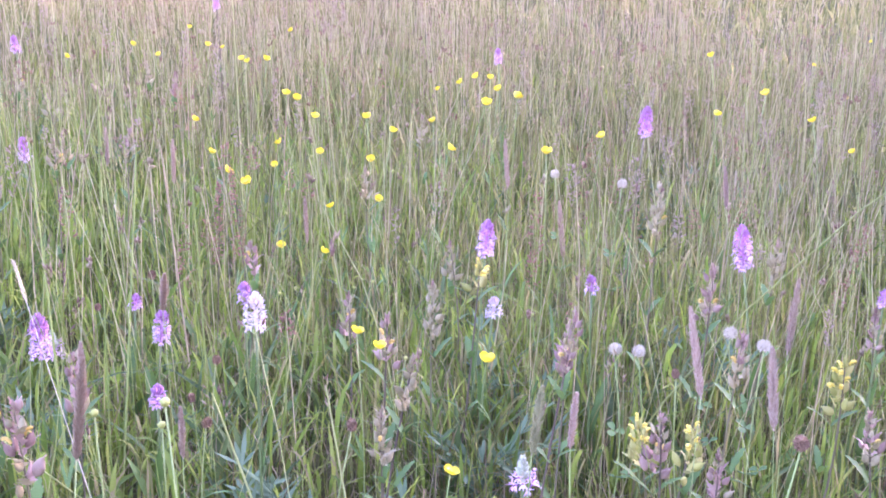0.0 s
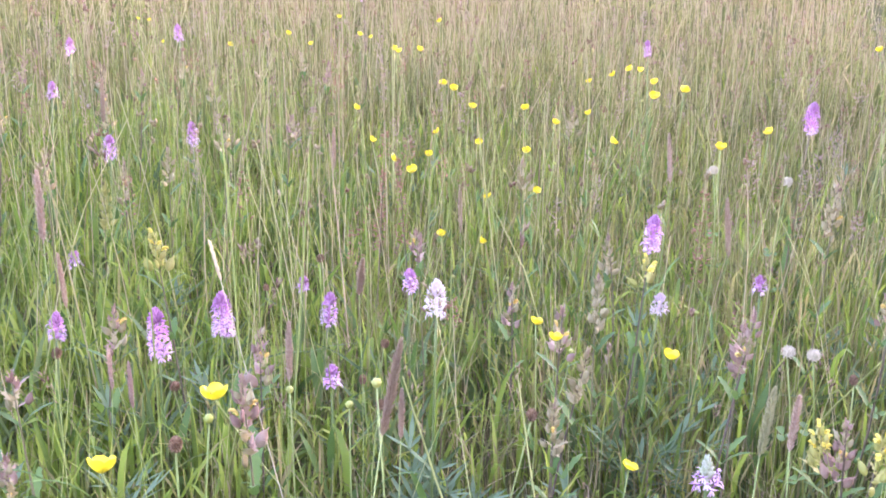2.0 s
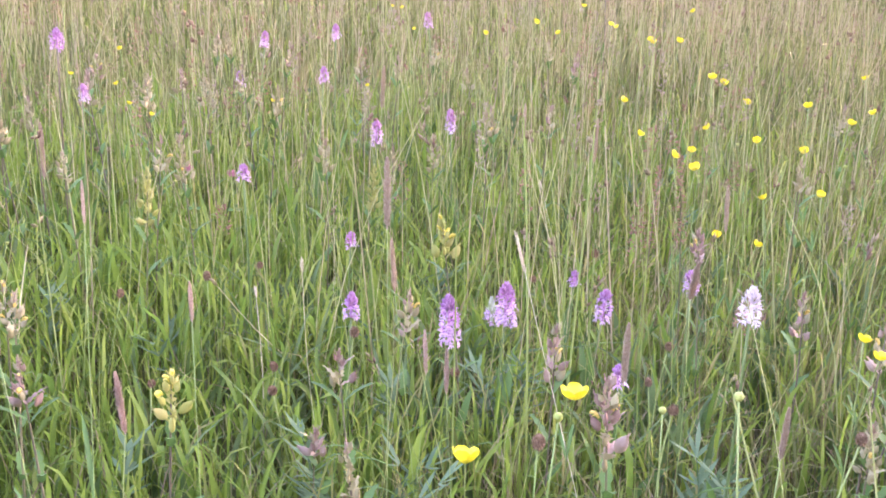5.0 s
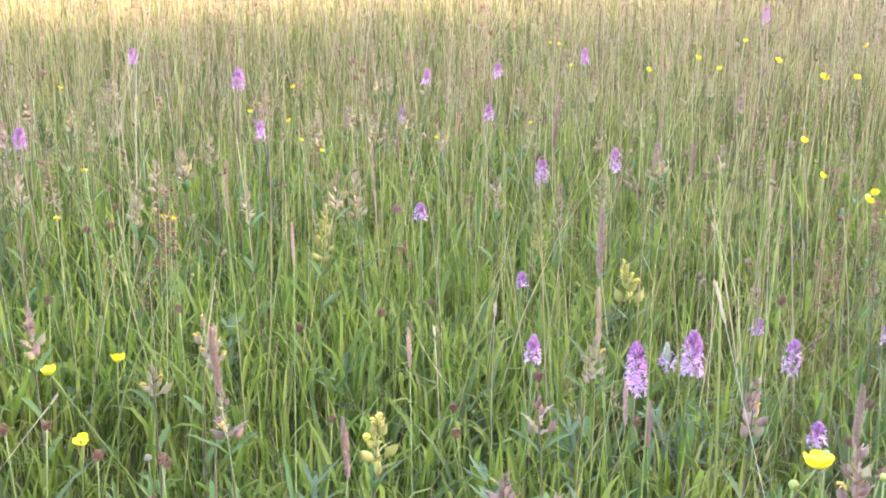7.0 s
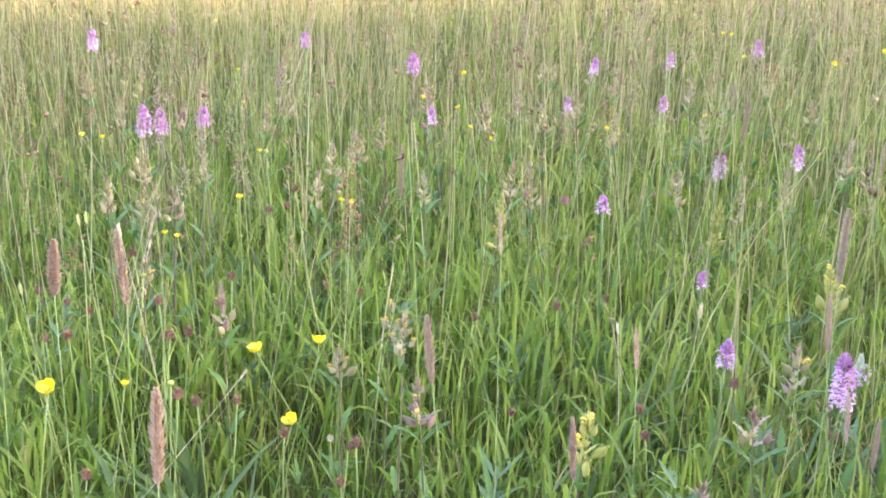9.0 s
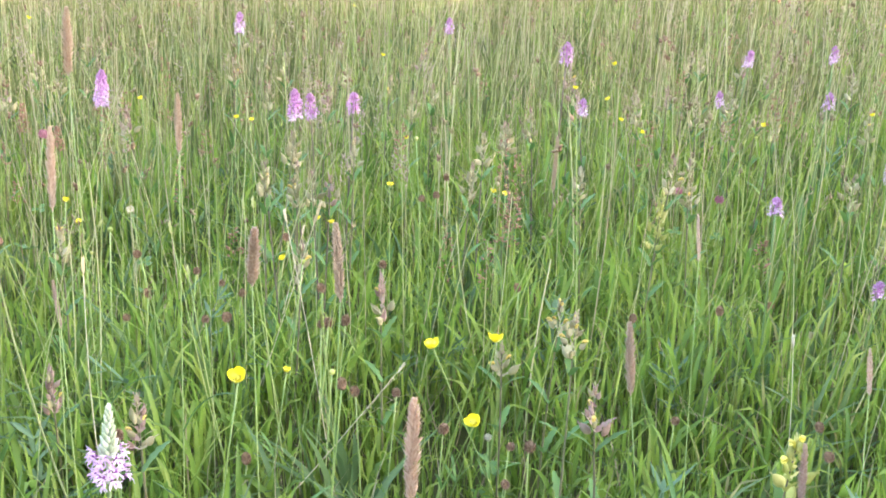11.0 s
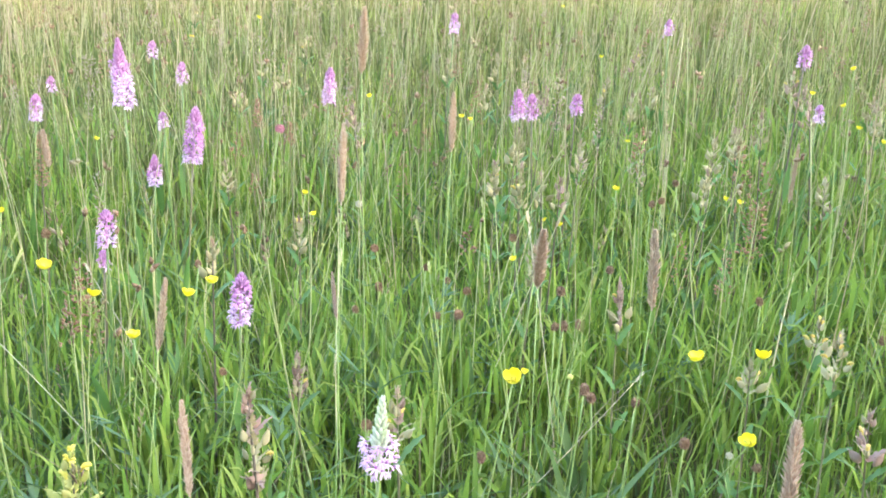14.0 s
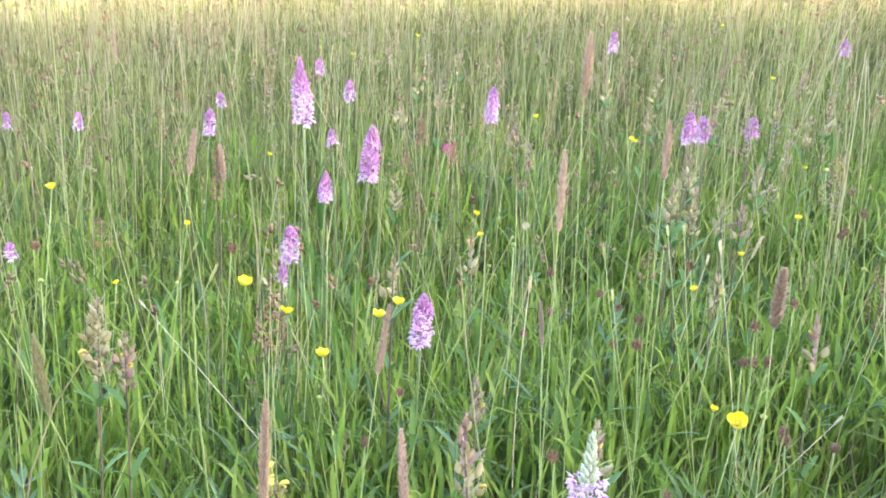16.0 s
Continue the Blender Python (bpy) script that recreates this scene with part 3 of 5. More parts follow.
knot_a, knot_b = knot_layer(26, 1.3, 2.8, 0.010), knot_layer(24, 2.8, 5.2, 0.013)
knot_c, knot_d = knot_layer(34, 1.4, 2.8, 0.010), knot_layer(30, 2.8, 5.2, 0.014)
stuff("knobby_stems", *join([knot_a[0], knot_b[0], knot_c[0], knot_d[0]]), M["culm_dry"], "thin stems carrying small seed heads above the grass", "stems")
stuff("dark_seed_heads", *join([knot_a[1], knot_b[1]]), M["brown_head"], "small dark reddish-brown seed heads above the grass", "seed heads")
stuff("pale_seed_heads", *join([knot_c[1], knot_d[1]]), M["thatch"], "small pale straw-coloured seed cases above the grass", "seed heads")


def broad_layer(per_m2, r0, r1):
    x, y = scatter(per_m2, r0, r1, -26, 108, 0.6)
    n = len(x)
    return blades(x, y, RNG.uniform(0.08, 0.2, n), RNG.uniform(0.007, 0.016, n), RNG.normal(0, 0.3, n), RNG.uniform(0.2, 0.9, n), RNG.uniform(0, math.tau, n), 5, True)


stuff("herb_leaves", *join([broad_layer(480, 0.25, 1.9), broad_layer(230, 1.9, 3.2), broad_layer(70, 3.2, 4.6)]), M["deep"], "dark green broad herb leaves low among the grass", "leaves")


def feather_layer(per_m2, r0, r1):
    """Leaves cut into narrow lobes, each lobe a small blade off a stalk."""
    x, y = scatter(per_m2, r0, r1, -26, 108, 0.6)
    n = len(x)
    h, az = RNG.uniform(0.09, 0.18, n), RNG.uniform(0, math.tau, n)
    line = spines(x, y, h, RNG.normal(0, 0.2, n), RNG.uniform(0.1, 0.4, n), az, 6)
    out = [blades(x, y, h, np.full(n, 0.002), RNG.normal(0, 0.01, n), np.full(n, 0.05), az, 3, True)]
    lobes = []
    for level in range(3, 7):
        for turn in (-0.9, 0.9, -0.35, 0.35):
            p, q = line[:, level], line[:, level - 1]
            size = RNG.uniform(0.02, 0.034, n) * (1.15 - 0.1 * abs(level - 5))
            d = az + turn + RNG.normal(0, 0.2, n)
            side = np.stack([-np.sin(d), np.cos(d), np.zeros(n)], 1) * 0.0032
            way = np.stack([np.cos(d), np.sin(d), RNG.uniform(0.2, 1.0, n)], 1) * size[:, None]
            v = np.stack([p - side * 0.3, p + side * 0.3, p + way * 0.55 + side, p + way * 0.55 - side, p + way + side * 0.1, p + way - side * 0.1], 1)
            f = (np.array([(0, 1, 2, 3), (3, 2, 4, 5)])[None] + 6 * np.arange(n)[:, None, None]).reshape(-1, 4)
            lobes.append((v.reshape(-1, 3), f))
    stems = stalks(line, np.full(n, 0.0011), np.full(n, 0.0007))
    return join([stems, *lobes])


stuff("feathery_leaves", *join([feather_layer(60, 0.3, 1.4), feather_layer(16, 1.4, 2.6)]), M["grey_leaf"], "grey-green feathery divided leaves in the grass", "leaves")


def thatch_layer(per_m2, r0, r1, high, wide):
    """Withered blades, thickest where the meadow is drier."""
    x, y = scatter(per_m2, r0, r1, -26, 108, 0.3)
    dry = 0.3 + 0.7 / (1 + np.exp(-6 * (x + 0.85)))
    keep = RNG.uniform(0, 1, len(x)) < dry
    x, y = x[keep], y[keep]
    n = len(x)
    return blades(x, y, RNG.uniform(*high, n), RNG.uniform(*wide, n), RNG.normal(0, 0.4, n), RNG.uniform(0.2, 1.0, n), RNG.uniform(0, math.tau, n), 4, False)


stuff("dry_grass", *join([thatch_layer(1500, 0.3, 2.0, (0.07, 0.2), (0.0015, 0.003)), thatch_layer(700, 2.0, 3.4, (0.08, 0.22), (0.002, 0.004))]), M["thatch"], "withered straw-coloured grass blades", "grass")


# ---- flowers: shared shapes ----
random.seed(21)
MESH = {}


def floret_mesh(tone, wide, open_):
    """One orchid flower: a lip of three narrow lobes, two spread wings, a hood over a dark throat."""
    g = Geo()
    for side, long, w in ((0, 0.0078, 0.0009), (-1, 0.0066, 0.0013), (1, 0.0066, 0.0013)):
        rows = []
        for k in range(4):
            s = k / 3
            x = 0.0022 + 0.0044 * math.sin(s * 1.6) * open_
            y = side * (0.0007 + 0.0046 * s * wide)
            z = -0.0002 - long * s * (0.35 + 0.65 * s) * 0.9
            h = w * (0.55, 1.0, 1.15, 0.25)[k]
            rows.append([(x, y - h, z), (x + 0.0004, y, z + 0.0002), (x, y + h, z + 0.0001 * side)])
        g.sheet(rows)
    for side in (-1, 1):
        g.sheet([[(0.001, side * 0.0007, 0.0006), (0.001, side * 0.0009, 0.0022)], [(0.0034, side * 0.0038 * wide, 0.0016), (0.0030, side * 0.0036 * wide, 0.0034)], [(0.0056, side * 0.0082 * wide, 0.0042), (0.0055, side * 0.0081 * wide, 0.0044)]])
    g.sheet([[(0.001, -0.0014, 0.0020), (0.0012, 0, 0.0030), (0.001, 0.0014, 0.0020)], [(0.0036, -0.0013, 0.0034), (0.0040, 0, 0.0044), (0.0036, 0.0013, 0.0034)], [(0.0060, -0.0002, 0.0036), (0.0064, 0, 0.0038), (0.0060, 0.0002, 0.0036)]])
    since = len(g.f)
    g.bead((0.0018, 0, 0.0012), (0.0016, 0.0015, 0.0016), sides=5, rings=3)
    g.tube([(0.0005, 0, 0), (-0.0030, 0, -0.0018)], [0.0010, 0.0006], 3)
    return g.mesh("floret", M[tone], second=M["throat" if tone != "pale" else "pale_bud"], since=since)


for tone in ("lilac", "magenta", "pale"):
    MESH["floret", tone] = [floret_mesh(tone, w, o) for w, o in ((0.8, 0.8), (1.0, 1.0), (1.15, 0.9))]
MESH["orchid_leaf"] = [Geo().sheet(lance(l, w, d, 0.35, 7)).mesh("leaf", M["leaf"]) for l, w, d in ((0.12, 0.016, 0.3), (0.09, 0.013, 0.15), (0.06, 0.009, 0.1))]


def orchid(x, y, z, long=0.055, tone="lilac", bud=0.25, lean=None, stout=1.0):
    """A spotted orchid: the spike's middle at x, y, z, its length, colour, and the share of it still in bud."""
    words = {"lilac": "lilac-pink spotted orchid spike on a green stem in grass", "magenta": "deep magenta-pink spotted orchid spike among tall grass",
             "pale": "white to palest pink spotted orchid in meadow grass"}[tone]
    if bud > 0.5:
        words = "lilac orchid with pale green unopened buds above its florets"
    ax, ay = lean if lean else (random.gauss(0, 0.06), random.gauss(0, 0.06))
    low = max(0.06, rise_to(x, y, z - long / 2, ax, ay))
    root = thing("orchid", x - ax * low, y - ay * low, words, "orchid", "orchids in the meadow")
    top = Vector((ax * low, ay * low, low))
    part("stem", Geo().tube(bent(top, random.gauss(0, 0.006), 1.0), [0.0021, 0.002, 0.0019, 0.0018, 0.0017, 0.0016, 0.0015]).mesh("stem", M["purple_stalk" if tone == "magenta" else "orchid_stalk"]), root)
    for n in range(3):
        part("leaf", MESH["orchid_leaf"][n], root, Matrix.Translation(top * (0.08 + 0.2 * n)) @ Matrix.Rotation(2.3 * n + x * 9, 4, "Z") @ Matrix.Rotation(-0.5 - 0.2 * n, 4, "Y"))
    up = turned((ax, ay, 1.0), random.uniform(0, 6))
    budding = bud > 0.5
    g = Geo().tube([(0, 0, long * 0.97 * k / 6) for k in range(7)], [0.0022, 0.0022, 0.002, 0.002, 0.0017, 0.0012, 0.0005])
    R = 0.0052 * stout + 0.05 * long
    count_b = int(10 + bud * long * (1000 if budding else 1500))
    for n in range(count_b):
        u = 1 - bud * 1.1 * (n + 0.3) / count_b
        a = 2.39996 * n
        grown = min(1, (1 - u) / max(0.15, bud))
        r = 0.0008 + R * (0.4 if budding else 0.62) * grown ** 0.8
        size = (0.0014 + (0.0016 if budding else 0.0012) * grown) * (0.7 + 6 * long if long < 0.05 else 1.0)
        d = Vector((math.cos(a), math.sin(a), 2.4 - 1.3 * grown)).normalized()
        at = Vector((r * math.cos(a), r * math.sin(a), long * u))
        g.tube([at - d * size * 2.2, at - d * size * 0.6, at + d * size * 0.8, at + d * size * 2.3], [size * 0.35, size * 0.9, size * 0.8, size * 0.12], 5)
    spike = part("flower_spike", g.mesh("flower_spike", M["pale_bud" if budding else "pale" if tone == "pale" else "orchid_bud"]), root, Matrix.Translation(top) @ up, "budded tip of the flower spike")
    count = int((1 - bud * 0.85) * long * (1180 if long > 0.045 else 880) * stout)
    for n in range(count):
        u = (1 - bud * 0.85) * (n + 0.4) / count
        a = 2.39996 * n + random.uniform(-0.2, 0.2)
        swell = 0.86 + 0.14 * math.sin(math.pi * min(1, 0.25 + 0.8 * u))
        r = R * swell * (1.0 - 0.36 * max(0, u - 0.45) ** 1.4 / 0.43) * random.uniform(0.7, 1.2)
        if budding:
            r *= 1.25
        size = (1.06 - 0.25 * u) * random.uniform(0.72, 1.2) * (0.6 + 2.6 * long)
        m = Matrix.Translation((r * math.cos(a), r * math.sin(a), long * u)) @ Matrix.Rotation(a, 4, "Z") @ Matrix.Rotation(random.uniform(-0.55, 0.55), 4, "Y") @ Matrix.Rotation(random.uniform(-0.5, 0.5), 4, "X") @ Matrix.Diagonal((size, size, size, 1))
        part("floret", random.choice(MESH["floret", "magenta" if tone == "lilac" and u > random.uniform(0.25, 0.75) and not budding else "lilac" if tone == "magenta" and u < random.uniform(0.0, 0.3) else tone]), spike, m)


def petal_mesh(cup):
    """A broad round-topped petal, a piece of a shallow bowl."""
    wide, deep = {0.55: (0.0116, 0.0048), 0.95: (0.0106, 0.0070), 1.25: (0.0092, 0.0098)}[cup]
    rows = []
    for k in range(7):
        row = []
        for c in (-1, -0.7, -0.35, 0, 0.35, 0.7, 1):
            s = k / 6 * (1 - 0.28 * abs(c) ** 2.6 - 0.03 * (abs(c) < 0.1))
            a = 0.72 * c * min(1, 0.55 + 0.6 * s)
            r = 0.0006 + wide * math.sin(1.5 * s) / math.sin(1.5)
            row.append((r * math.cos(a), r * math.sin(a), deep * s ** 1.5 + 0.0004 * c))
        rows.append(row)
    return Geo().sheet(rows).mesh("petal", M["petal_yellow"])


MESH["petal"] = {k: petal_mesh(k) for k in (0.55, 0.95, 1.25)}
g = Geo().bead((0, 0, 0.002), (0.0026, 0.0026, 0.0024), sides=7)
for n in range(22):
    a, r = 2.4 * n, 0.0012 + 0.0030 * (n / 22) ** 0.5
    g.grain((r * math.cos(a) * 0.6, r * math.sin(a) * 0.6, 0.001), (math.cos(a) * 0.7, math.sin(a) * 0.7, 1), 0.0046, 0.0006)
MESH["flower_centre"] = g.mesh("flower_centre", M["stamen"])
g = Geo().bead((0, 0, 0.003), (0.0036, 0.0036, 0.0036), sides=8, rings=5)
for n in range(5):
    g.grain((0, 0, 0), (math.cos(n * 1.257), math.sin(n * 1.257), 1.1), 0.007, 0.0014)
MESH["bud"] = g.mesh("bud", M["bud_green"])
MESH["cut_leaf"] = Geo().sheet(lance(0.035, 0.004, 0.3, 0.2, 4)).sheet([(r[0][0:1] + (r[0][1] + r[0][0] * 0.5, r[0][2]), r[1][0:1] + (r[1][1] + r[1][0] * 0.5, r[1][2]), r[2][0:1] + (r[2][1] + r[2][0] * 0.5, r[2][2])) for r in lance(0.026, 0.0035, 0.2, 0.2, 4)]).mesh("leaf", M["leaf"])


def buttercup(x, y, z, size=1.0, cup=0.95, lean=None, branch=None, tilt=None, side=None):
    """A meadow buttercup with its flower at x, y, z."""
    ax, ay = lean if lean else (random.gauss(0, 0.12), random.gauss(0, 0.12))
    h = rise_to(x, y, z, ax, ay)
    root = thing("buttercup", x - ax * h, y - ay * h, "glossy yellow meadow buttercup on a thin branching stem", "buttercup", "buttercups in the meadow")
    top = Vector((ax * h, ay * h, h))
    pts = bent(top, random.gauss(0, 0.014), 1.0, 8)
    part("stem", Geo().tube(pts, [0.0009, 0.0008, 0.0008, 0.0007, 0.0007, 0.0006, 0.0006, 0.0007], 4).mesh("stem", M["stalk"]), root)
    tilt = tilt if tilt is not None else random.uniform(0.05, 0.55) if y < 2 else random.uniform(0.4, 1.0)
    facing = side if side is not None else random.uniform(0, math.tau)
    turn = Matrix.Translation(top) @ turned((math.cos(facing) * tilt, math.sin(facing) * tilt, 1.0), random.uniform(0, 6)) @ Matrix.Diagonal((size, size, size, 1))
    shape = MESH["petal"][min(MESH["petal"], key=lambda k: abs(k - cup))]
    for n in range(5):
        part("petal", shape, root, turn @ Matrix.Rotation(n * math.tau / 5, 4, "Z") @ Matrix.Rotation(random.uniform(-0.12, 0.08), 4, "Y") @ Matrix.Rotation(random.uniform(-0.06, 0.06), 4, "X"))
    part("flower_centre", MESH["flower_centre"], root, turn, "ring of yellow stamens")
    if branch if branch is not None else random.random() < 0.45:
        start = pts[random.choice((3, 4, 5))]
        a = random.uniform(0, math.tau)
        end = start + Vector((0.022 * math.cos(a), 0.022 * math.sin(a), random.uniform(0.04, 0.075)))
        part("side_stem", Geo().tube([start, start.lerp(end, 0.5) + Vector((0.004 * math.cos(a), 0.004 * math.sin(a), 0)), end], [0.0007, 0.0006, 0.0006], 4).mesh("side_stem", M["stalk"]), root)
        part("bud", MESH["bud"], root, Matrix.Translation(end) @ Matrix.Diagonal((0.75, 0.75, 0.75, 1)), "round yellow-green bud")
    for n in range(3):
        part("leaf", MESH["cut_leaf"], root, Matrix.Translation(pts[2] if n < 2 else pts[4]) @ Matrix.Rotation(2.1 * n + 5 * x, 4, "Z") @ Matrix.Rotation(-0.6, 4, "Y"))


def buttercup_bud(x, y, z, size=1.0):
    ax, ay = random.gauss(0, 0.1), random.gauss(0, 0.1)
    h = rise_to(x, y, z, ax, ay)
    root = thing("buttercup_bud", x - ax * h, y - ay * h, "round yellow-green buttercup seed head on a bare stem", "buttercup", "buttercup buds in the meadow")
    top = Vector((ax * h, ay * h, h))
    part("stem", Geo().tube(bent(top, random.gauss(0, 0.01), 1.0), 0.0009, 4).mesh("stem", M["stalk"]), root)
    part("bud", MESH["bud"], root, Matrix.Translation(top) @ Matrix.Diagonal((size, size, size, 1)))


def calyx_mesh(name, material):
    """A flat blown-up bladder, narrowed to a toothed mouth."""
    g = Geo()
    tip = Matrix.Rotation(0.42, 3, "Y")
    rings = ((-0.0050, 0.0005), (-0.0036, 0.0028), (0.0, 0.0048), (0.004, 0.0046), (0.0076, 0.0030), (0.0104, 0.0012))
    first, sides = len(g.v), 8
    for z, r in rings:
        for k in range(sides):
            c, s = math.cos(math.tau * k / sides), math.sin(math.tau * k / sides)
            g.v.append(tip @ Vector((0.0052 + r * c * 0.95, r * s * 0.52, z + 0.0035)))
    for n in range(len(rings) - 1):
        for k in range(sides):
            i, j = first + n * sides + k, first + n * sides + (k + 1) % sides
            g.f.append((i, j, j + sides, i + sides))
    for k in (-1, 1):
        g.grain(tip @ Vector((0.0052, 0.0006 * k, 0.0132)), (0.75, 0.4 * k, 1), 0.0042, 0.0009)
    return g.mesh(name, M[material])


def bract_rows(length, width, droop, points):
    """A leafy bract: broad base, long tip, saw teeth along the edges."""
    rows = []
    for k in range(points * 2 + 1):
        s = k / (points * 2)
        w = width * 0.5 * (1 - s) ** 0.85 * (1.55 if k % 2 else 0.6) * (0.55 if k == 0 else 1)
        z = length * (0.75 * s - droop * s * s)
        reach = length * 0.07 * (k % 2)
        rows.append([(length * s + reach, -w, z + 0.3 * w), (length * s, 0, z), (length * s + reach, w, z + 0.3 * w)])
    return rows


def hood_mesh(name, material):
    g = Geo().tube([(0.005, 0, 0.0085), (0.0062, 0, 0.0125), (0.0088, 0, 0.0155), (0.0122, 0, 0.0160), (0.0142, 0, 0.0145)], [0.0016, 0.0020, 0.0024, 0.0022, 0.0009], 6)
    g.sheet([[(0.0072, -0.0014, 0.0125), (0.0072, 0.0014, 0.0125)], [(0.0102, -0.0024, 0.0118), (0.0102, 0.0024, 0.0118)], [(0.0122, -0.0012, 0.0096), (0.0122, 0.0012, 0.0096)]])
    return g.mesh(name, M[material])


MESH["calyx"] = {"fresh": calyx_mesh("calyx", "calyx"), "pink": calyx_mesh("calyx", "calyx_pink"), "dry": calyx_mesh("calyx", "calyx_dry")}
MESH["hooded_flower"] = {"fresh": hood_mesh("hooded_flower", "hood"), "pink": hood_mesh("hooded_flower", "hood_rust"), "dry": hood_mesh("hooded_flower", "hood_rust")}
MESH["toothed_leaf"] = [Geo().sheet(lance(l, w, 0.35, 0.2, 8, 0.22)).mesh("leaf", M["leaf"]) for l, w in ((0.038, 0.0085), (0.024, 0.007))]

MESH["bract"] = {k: [Geo().sheet(bract_rows(l, w, d, 4)).mesh("bract", M[m]) for l, w, d in ((0.019, 0.0085, 0.3), (0.016, 0.0080, 0.1), (0.021, 0.0075, 0.35))] for k, m in (("fresh", "calyx"), ("pink", "calyx_pink"), ("dry", "calyx_dry"))}


def yellow_rattle(x, y, z, kind="fresh", tall=0.06, flowers=5):
    """A hay rattle: opposite toothed leaves, puffed calyces, some with a hooded yellow flower. z: middle of the flowering part."""
    words = "yellow rattle with pale green puffed calyces and yellow hoods" if kind == "fresh" else "fading yellow rattle with pinkish brown papery calyces"
    if kind == "dry":
        words = "dry yellow rattle gone to straw-coloured papery seed cases"
    ax, ay = random.gauss(0, 0.07), random.gauss(0, 0.07)
    h = rise_to(x, y, z + tall / 2, ax, ay)
    root = thing("yellow_rattle", x - ax * h, y - ay * h, words, "wildflower", "hay rattles in the meadow")
    top = Vector((ax * h, ay * h, h))
    pts = bent(top, random.gauss(0, 0.008), 1.0, 9)
    part("stem", Geo().tube(pts, [0.0016, 0.0016, 0.0015, 0.0015, 0.0014, 0.0013, 0.0012, 0.001, 0.0007], 4).mesh("stem", M["purple_stalk"]), root)
    spin = random.uniform(0, 6)
    for n in range(3):
        s = max(0.15, (h - tall * 1.3) / h) * (0.45 + 0.25 * n)
        for k in (0, math.pi):
            part("leaf", MESH["toothed_leaf"][0], root, Matrix.Translation(top * s) @ Matrix.Rotation(spin + 1.57 * n + k, 4, "Z") @ Matrix.Rotation(-0.35, 4, "Y"))
    pairs = max(4, int(tall / 0.0062))
    left = flowers + 3 if kind == "fresh" and flowers else flowers
    for n in range(pairs):
        u = n / (pairs - 1)
        at = top * ((h - tall * (1 - u)) / h)
        size = (1.15 - 0.5 * u) * (random.uniform(0.8, 1.1) * (1.0 if flowers else 0.85) if kind == "fresh" else random.uniform(0.6, 0.95))
        for k in (0, math.pi):
            if kind != "fresh" and random.random() < 0.15:
                continue
            turn = spin + 1.5 * n + k + random.uniform(-0.7, 0.7)
            m = Matrix.Translation(at) @ Matrix.Rotation(turn, 4, "Z") @ Matrix.Translation((0.004 * (1.1 - u) * random.uniform(-0.2, 1.8), random.uniform(-0.002, 0.002), random.uniform(-0.005, 0.005))) @ Matrix.Rotation(random.uniform(-0.1, 0.6) - 0.4 * u, 4, "Y") @ Matrix.Diagonal((size, size, size, 1))
            look_ = kind if kind != "pink" or random.random() < 0.6 else "dry"
            c = part("calyx", MESH["calyx"][look_], root, m)
            if left > 0 and u > (0.25 if kind == "fresh" else 0.2) and random.random() < 0.85:
                part("hooded_flower", MESH["hooded_flower"][kind], c, Matrix.Translation((0, 0, 0.0025)) @ Matrix.Diagonal((1.0, 1.35, 0.9, 1) if kind == "fresh" else (0.85, 0.95, 0.8, 1)), "yellow hooded flower")
                left -= 1
            wide = (1.05 - 0.25 * u) * random.uniform(0.75, 1.1)
            part("bract", random.choice(MESH["bract"][look_]), root, Matrix.Translation(at - top.normalized() * 0.003) @ Matrix.Rotation(turn + random.uniform(-0.3, 0.3), 4, "Z") @ Matrix.Rotation(random.uniform(-0.6, 0.15) - 0.55 * u, 4, "Y") @ Matrix.Diagonal((wide, wide, wide, 1)))
    for k in range(3):
        part("bract", MESH["bract"]["pink" if kind != "fresh" else "fresh"][1], root, Matrix.Translation(top * 0.995) @ Matrix.Rotation(spin + 2.1 * k, 4, "Z") @ Matrix.Rotation(-0.75, 4, "Y") @ Matrix.Diagonal((0.7, 0.7, 0.7, 1)))


def knob_mesh(name, material, rx, rz, count, husk, fat):
    g = Geo().bead((0, 0, rz * 0.9), (rx * 0.85, rx * 0.85, rz * 0.9), sides=8, rings=6)
    for n in range(count):
        e = math.asin(-0.95 + 1.9 * (n + 0.5) / count)
        a = 2.4 * n
        d = Vector((math.cos(e) * math.cos(a), math.cos(e) * math.sin(a), math.sin(e)))
        g.grain((rx * 0.7 * d.x, rx * 0.7 * d.y, rz * 0.9 + rz * 0.7 * d.z), d + Vector((0, 0, 0.5)), husk, husk * fat)
    return g.mesh(name, M[material], False)


MESH["brown_head"] = [knob_mesh("seed_head", "brown_head", 0.0040, 0.0066, 90, 0.0030, 0.34), knob_mesh("seed_head", "brown_head", 0.0046, 0.0056, 90, 0.0034, 0.3), knob_mesh("seed_head", "brown_head", 0.0036, 0.0050, 70, 0.0042, 0.22)]
MESH["clover"] = {k: knob_mesh("flower_head", "clover_" + k, 0.0072, 0.0072, 70, 0.0066, 0.2) for k in ("white", "pink")}
g = Geo()
for k in range(3):
    m = Matrix.Rotation(k * 2.094, 3, "Z")
    g.sheet([[m @ Vector(p) for p in row] for row in ([(0.001, -0.001, 0), (0.001, 0, 0), (0.001, 0.001, 0)], [(0.006, -0.005, 0.002), (0.006, 0, 0), (0.006, 0.005, 0.002)], [(0.012, -0.005, 0.002), (0.013, 0, 0.001), (0.012, 0.005, 0.002)])])
MESH["trefoil"] = g.mesh("leaf", M["leaf"])


